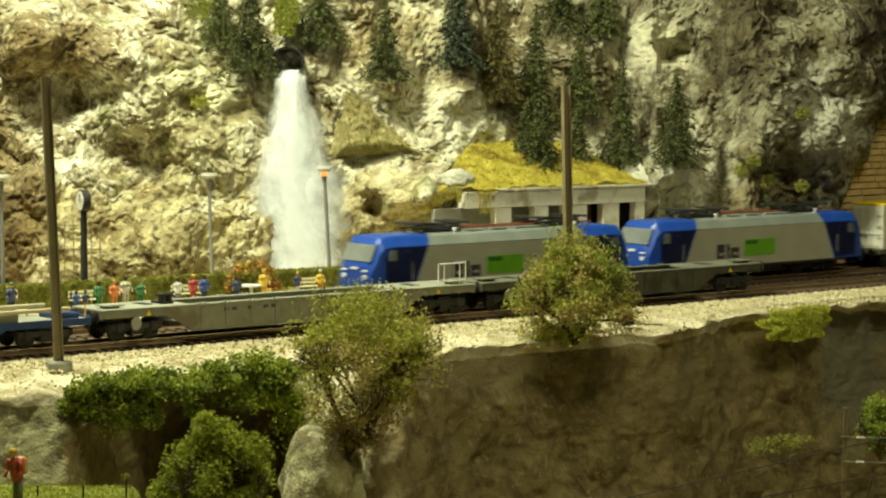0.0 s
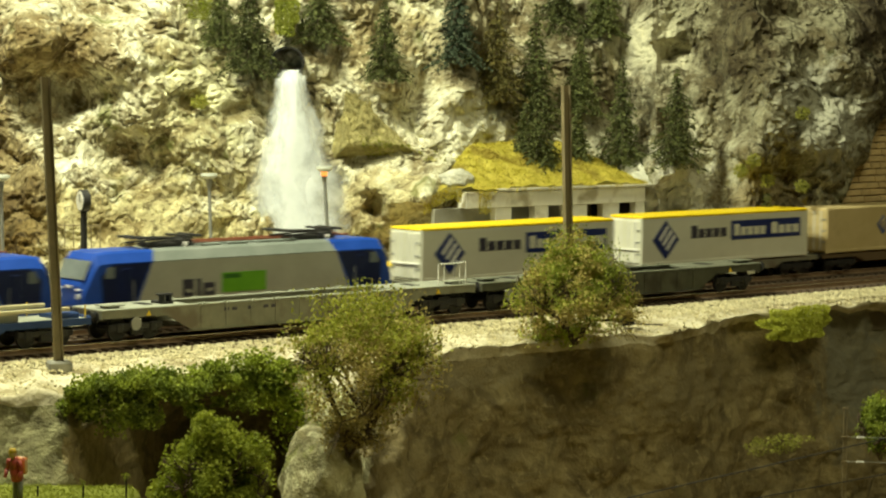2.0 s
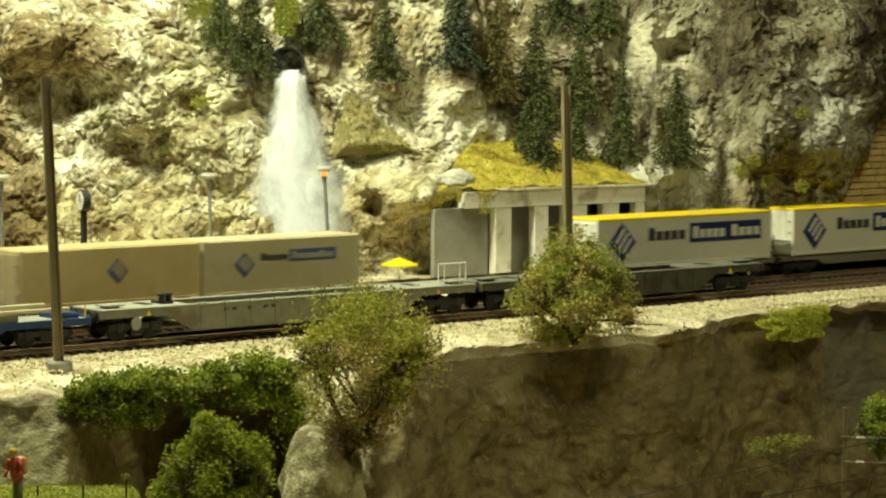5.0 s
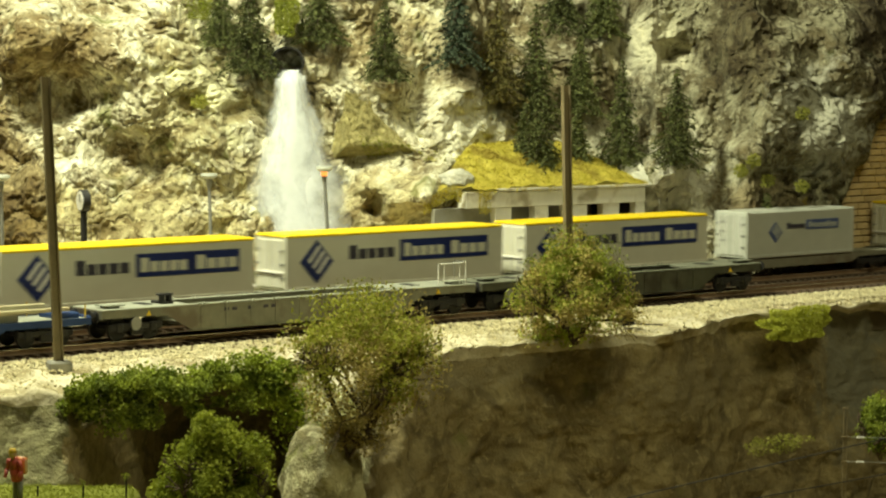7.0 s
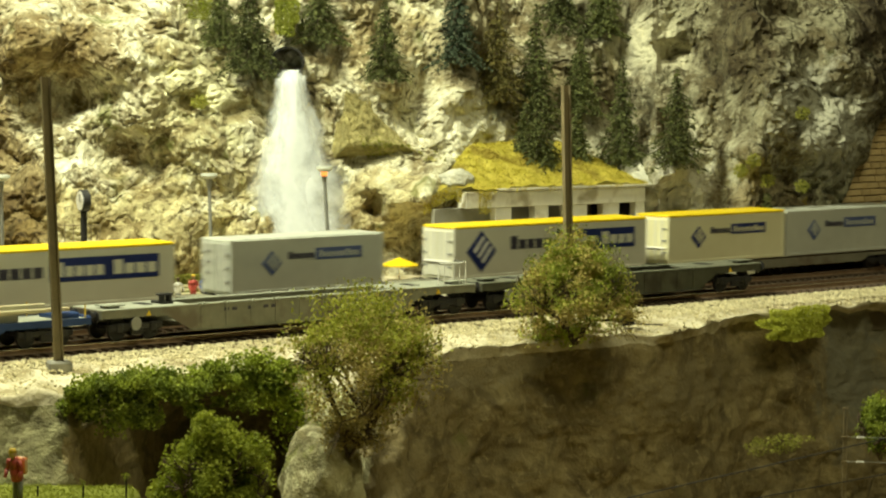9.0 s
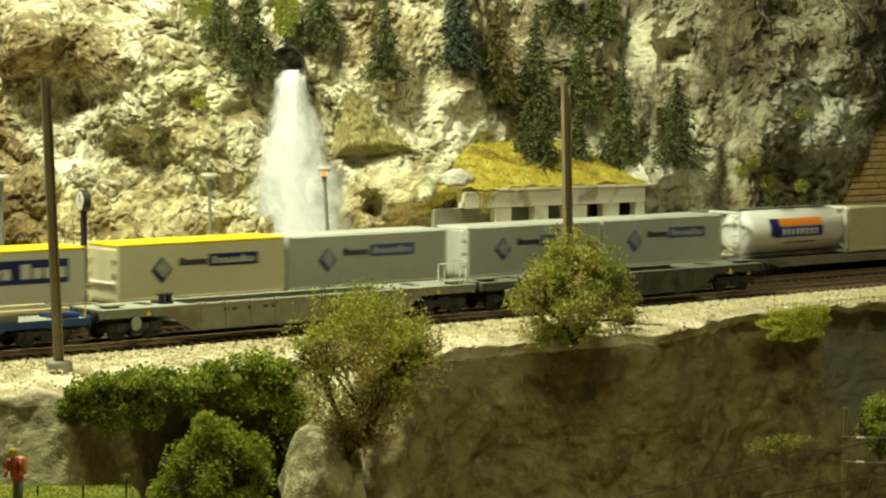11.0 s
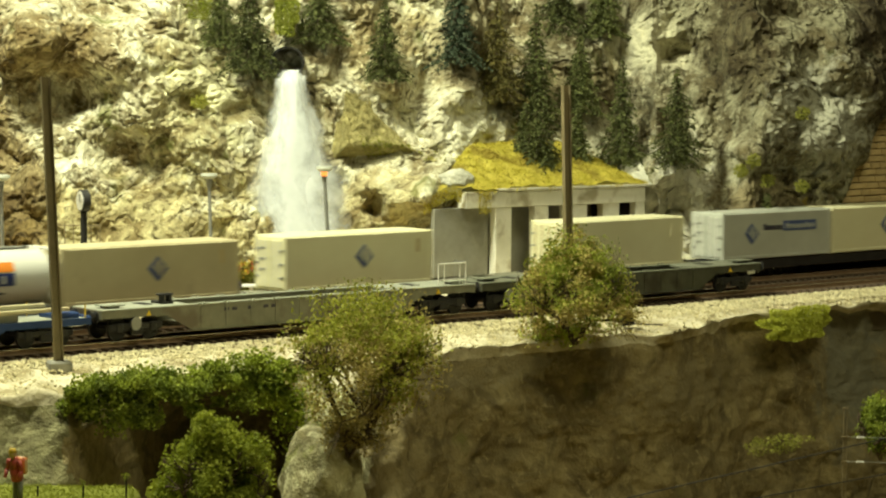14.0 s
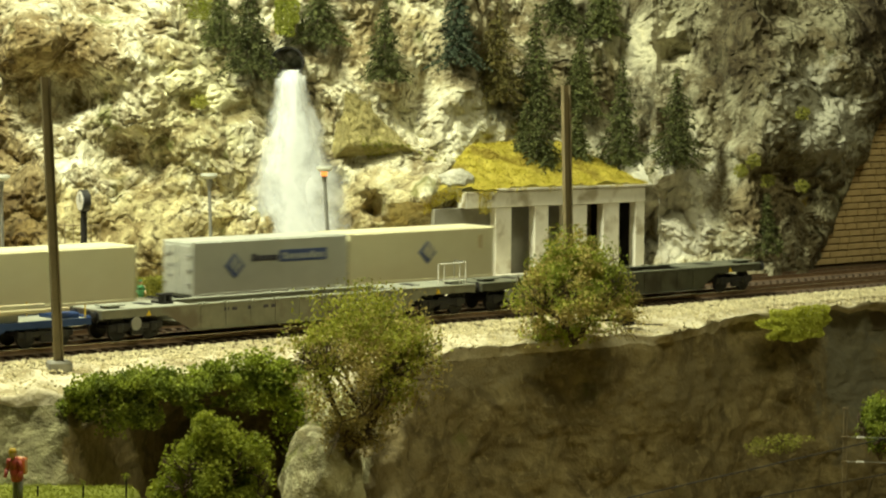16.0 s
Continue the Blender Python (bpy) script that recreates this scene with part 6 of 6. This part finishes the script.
part("canopy", b, M_YELLOWTOP, par, "yellow canopy")

# ---- lawn with hikers' figurine in the foreground ----


def lawn_at(u, v):
    x, y = -0.30 + 0.200 * u, 0.80 + 0.185 * v
    z = -0.0180 + 0.0012 * fbm(Vector((x, y, 0)) * 60) - 0.14 * step(0.90, 1.0, v) ** 2 - 0.10 * step(0.88, 1.0, u) ** 2
    return (x, y, z)


grid_object("lawn", 110, 90, lawn_at, M_LAWN, "fresh green turf shelf in the foreground", "lawn")
rng = np.random.RandomState(17)
pts = [Vector(lawn_at(rng.uniform(0.3, 0.97), rng.uniform(0.4, 0.95))) + Vector((0, 0, 0.0004)) for _ in range(12000)]
tagged(leaf_part("turf_fibres", pts, 0.0005, 18, M_LAWN, None, up=1.5, long=2.4), "fresh green turf fibres", "grass", "", "stuff")
figurine(-0.1585, 0.930, -0.0182, 0.0215, "red", "yellow", "stooping hiker figurine with an orange backpack on the turf", "grey", -35, "orange", 0.10)
for u, x, h in ((1, -0.1535, 0.0050), (2, -0.1362, 0.0060), (3, -0.1199, 0.0090)):
    t = thing("stake", "thin dark plant stake in the turf", "stake", "turf stakes", pose(x, 0.945, -0.0190))
    part("stick", rod((0, 0, 0), (0, 0, h), 0.0004, seg=6), M_BLACK, t)
    if u > 1:
        leaf_part("sprout", (np.random.RandomState(u).normal(size=(40, 3)) * 0.0007 + np.array([0, 0, h])).tolist(), 0.0006, u, M_LAWN, t)

# ---- low catenary before the cliff ----
lm = thing("lattice_mast", "slim dark lattice mast with two insulated wires", "mast", "", pose(0.2105, 1.300, -0.155))
b = bmesh.new()
for s in (-1, 1):
    add_rod(b, (s * 0.0011, 0, 0), (s * 0.0008, 0, 0.122), 0.00026, seg=5)
for i in range(22):
    add_rod(b, ((-1) ** i * 0.0009, 0, i * 0.0055), (-(-1) ** i * 0.0009, 0, (i + 1) * 0.0055), 0.00014, seg=4)
part("lattice", b, M_MAST, lm)
part("cap", box((0, 0, 0.1225), (0.0034, 0.0012, 0.0005)), M_MAST, lm)
for z in (0.1075, 0.0945):
    part("bracket", box((0, -0.0006, z), (0.0046, 0.0008, 0.0006)), M_MAST, lm)
    part("wire", rod((0.001, -0.001, z), (0.050, -0.004, z - 0.0005), 0.00014, seg=5), M_STEEL, lm)
    b = bmesh.new()
    for k in range(4):
        add_rod(b, (0.0058 + k * 0.0011, -0.0013, z - 0.0001), (0.0064 + k * 0.0011, -0.0013, z - 0.0001), 0.0006, seg=8)
    part("insulator", b, M_WHITE, lm, "white ribbed insulator")
cw = thing("contact_wires", "dark overhead wires slung before the cliff", "wires")
for a, c in (((-0.0222, 1.10, -0.0702), (0.3285, 1.25, -0.0150)), ((0.0394, 1.05, -0.0536), (0.3264, 1.30, -0.0491)), ((0.10, 1.05, -0.075), (0.40, 1.30, -0.062))):
    part("wire", rod(a, c, 0.00028, seg=5), M_BLACK, cw)

rb = thing("relay_box", "small black relay box on the gravel bank", "box", "", pose(0.1075, 1.455, -0.0065, 0, 0, 30))
part("case", box((0, 0, 0.0032), (0.0075, 0.0050, 0.0064), 0.0007), M_BLACK, rb)
part("lid", box((0, 0, 0.0067), (0.0082, 0.0056, 0.0008), 0.0003), M_BLACK, rb)
part("cable", rod((0.0035, -0.002, 0.001), (0.016, -0.013, 0.0008), 0.0004, seg=5), M_BLACK, rb)

# ---- gravel on the bank, moss, turf by the pipe ----
rng = np.random.RandomState(33)
vs, fs = [], []
oct_f = ((0, 2, 4), (2, 1, 4), (1, 3, 4), (3, 0, 4), (2, 0, 5), (1, 2, 5), (3, 1, 5), (0, 3, 5))
for _ in range(19000):
    s = rng.uniform(-0.40, 0.62)
    nn = -0.0790 - abs(rng.normal()) * 0.016
    p = spot(s, nn)
    if p.y < lerp(p.x, EX, EY) + 0.002:
        continue
    r = rng.uniform(0.0004, 0.0009)
    z = -0.0065 + 0.5 * r + 0.0020 * max(0, 1 - (-nn - 0.079) / 0.012)
    q = len(vs)
    m = rng.uniform(0.6, 1.3, size=3) * r
    for d in ((1, 0, 0), (-1, 0, 0), (0, 1, 0), (0, -1, 0), (0, 0, 1), (0, 0, -1)):
        j = rng.normal(size=3) * 0.22 * r
        vs.append((p.x + d[0] * m[0] + j[0], p.y + d[1] * m[1] + j[1], z + d[2] * m[2] + j[2]))
    fs += [(q + a, q + b_, q + c) for a, b_, c in oct_f]
for _ in range(6000):
    p = Vector(bank((rng.uniform(-0.40, 0.34) + 0.60) / 1.2, rng.uniform(0.03, 0.345)))
    r = 0.0003 + 0.0009 * rng.uniform() ** 3
    q = len(vs)
    for d in ((1, 0, 0), (-1, 0, 0), (0, 1, 0), (0, -1, 0), (0, 0, 1), (0, 0, -1)):
        j = rng.normal(size=3) * 0.25 * r
        vs.append((p.x + d[0] * r + j[0], p.y + d[1] * r + j[1], p.z + 0.3 * r + d[2] * r * 0.8 + j[2]))
    fs += [(q + a, q + b_, q + c) for a, b_, c in oct_f]
me = bpy.data.meshes.new("gravel")
me.from_pydata(vs, [], fs)
me.materials.append(M_GRAVEL)
tagged(part_mesh("gravel", me), "loose pale gravel along the near track", "gravel", "", "stuff")


def moss_patch(label, c, sx, sz, seed, material, n=1500, ydir=-0.3, size=0.0009, slope=0.75):
    rg = np.random.RandomState(seed)
    pts = []
    for _ in range(n):
        a, r = rg.uniform(0, 6.28), math.sqrt(rg.uniform())
        dx, dz = r * math.cos(a) * sx, r * math.sin(a) * sz
        k = 1 + 0.5 * noise.noise(Vector((math.cos(a) * 2, math.sin(a) * 2, seed)))
        pts.append((c[0] + dx * k, c[1] + dx * slope + dz * 0.5 + rg.normal() * 0.003 + ydir * 0.004, c[2] + dz * k))
    me = leaf_mesh("moss", pts, size, seed, 0.6, 1.4)
    me.materials.append(material)
    tagged(part_mesh("moss", me), label, "moss", "", "stuff")


moss_patch("bright green moss hanging over the cliff edge", (0.2230, 1.570, -0.0170), 0.025, 0.0100, 1, mat("yellow_green_moss", (0.34, 0.36, 0.03), (0.56, 0.56, 0.09), 120, 0.95, 0.5, vary=0.2, trans=0.3), 9000, slope=1.0)
moss_patch("dull green moss on a cliff ledge", (0.1990, 1.478, -0.079), 0.021, 0.005, 2, M_HEDGE, 900, slope=0.9)
moss_patch("bright green turf behind the drain pipe", (-0.1060, 1.692, 0.177), 0.0085, 0.0150, 3, M_LAWN, 4500, slope=0.0)
moss_patch("bright green turf on the rock top", (-0.168, 1.690, 0.183), 0.014, 0.011, 4, M_LAWN, 2500)
for i, (u, x, z) in enumerate(((0, 0.2120, 0.079), (0, 0.2480, 0.111), (0, 0.2250, 0.064), (0, -0.160, 0.118), (0, 0.2500, 0.060), (0, 0.205, 0.071))):
    moss_patch("small olive moss tuft on the rocks", (x, face_y(x, z) - 0.016, z), 0.0055, 0.0045, 40 + i, M_HEDGE, 500)


def motions():
    for ob, q in MOVERS:
        walk(ob, q_rows(q))


motions()
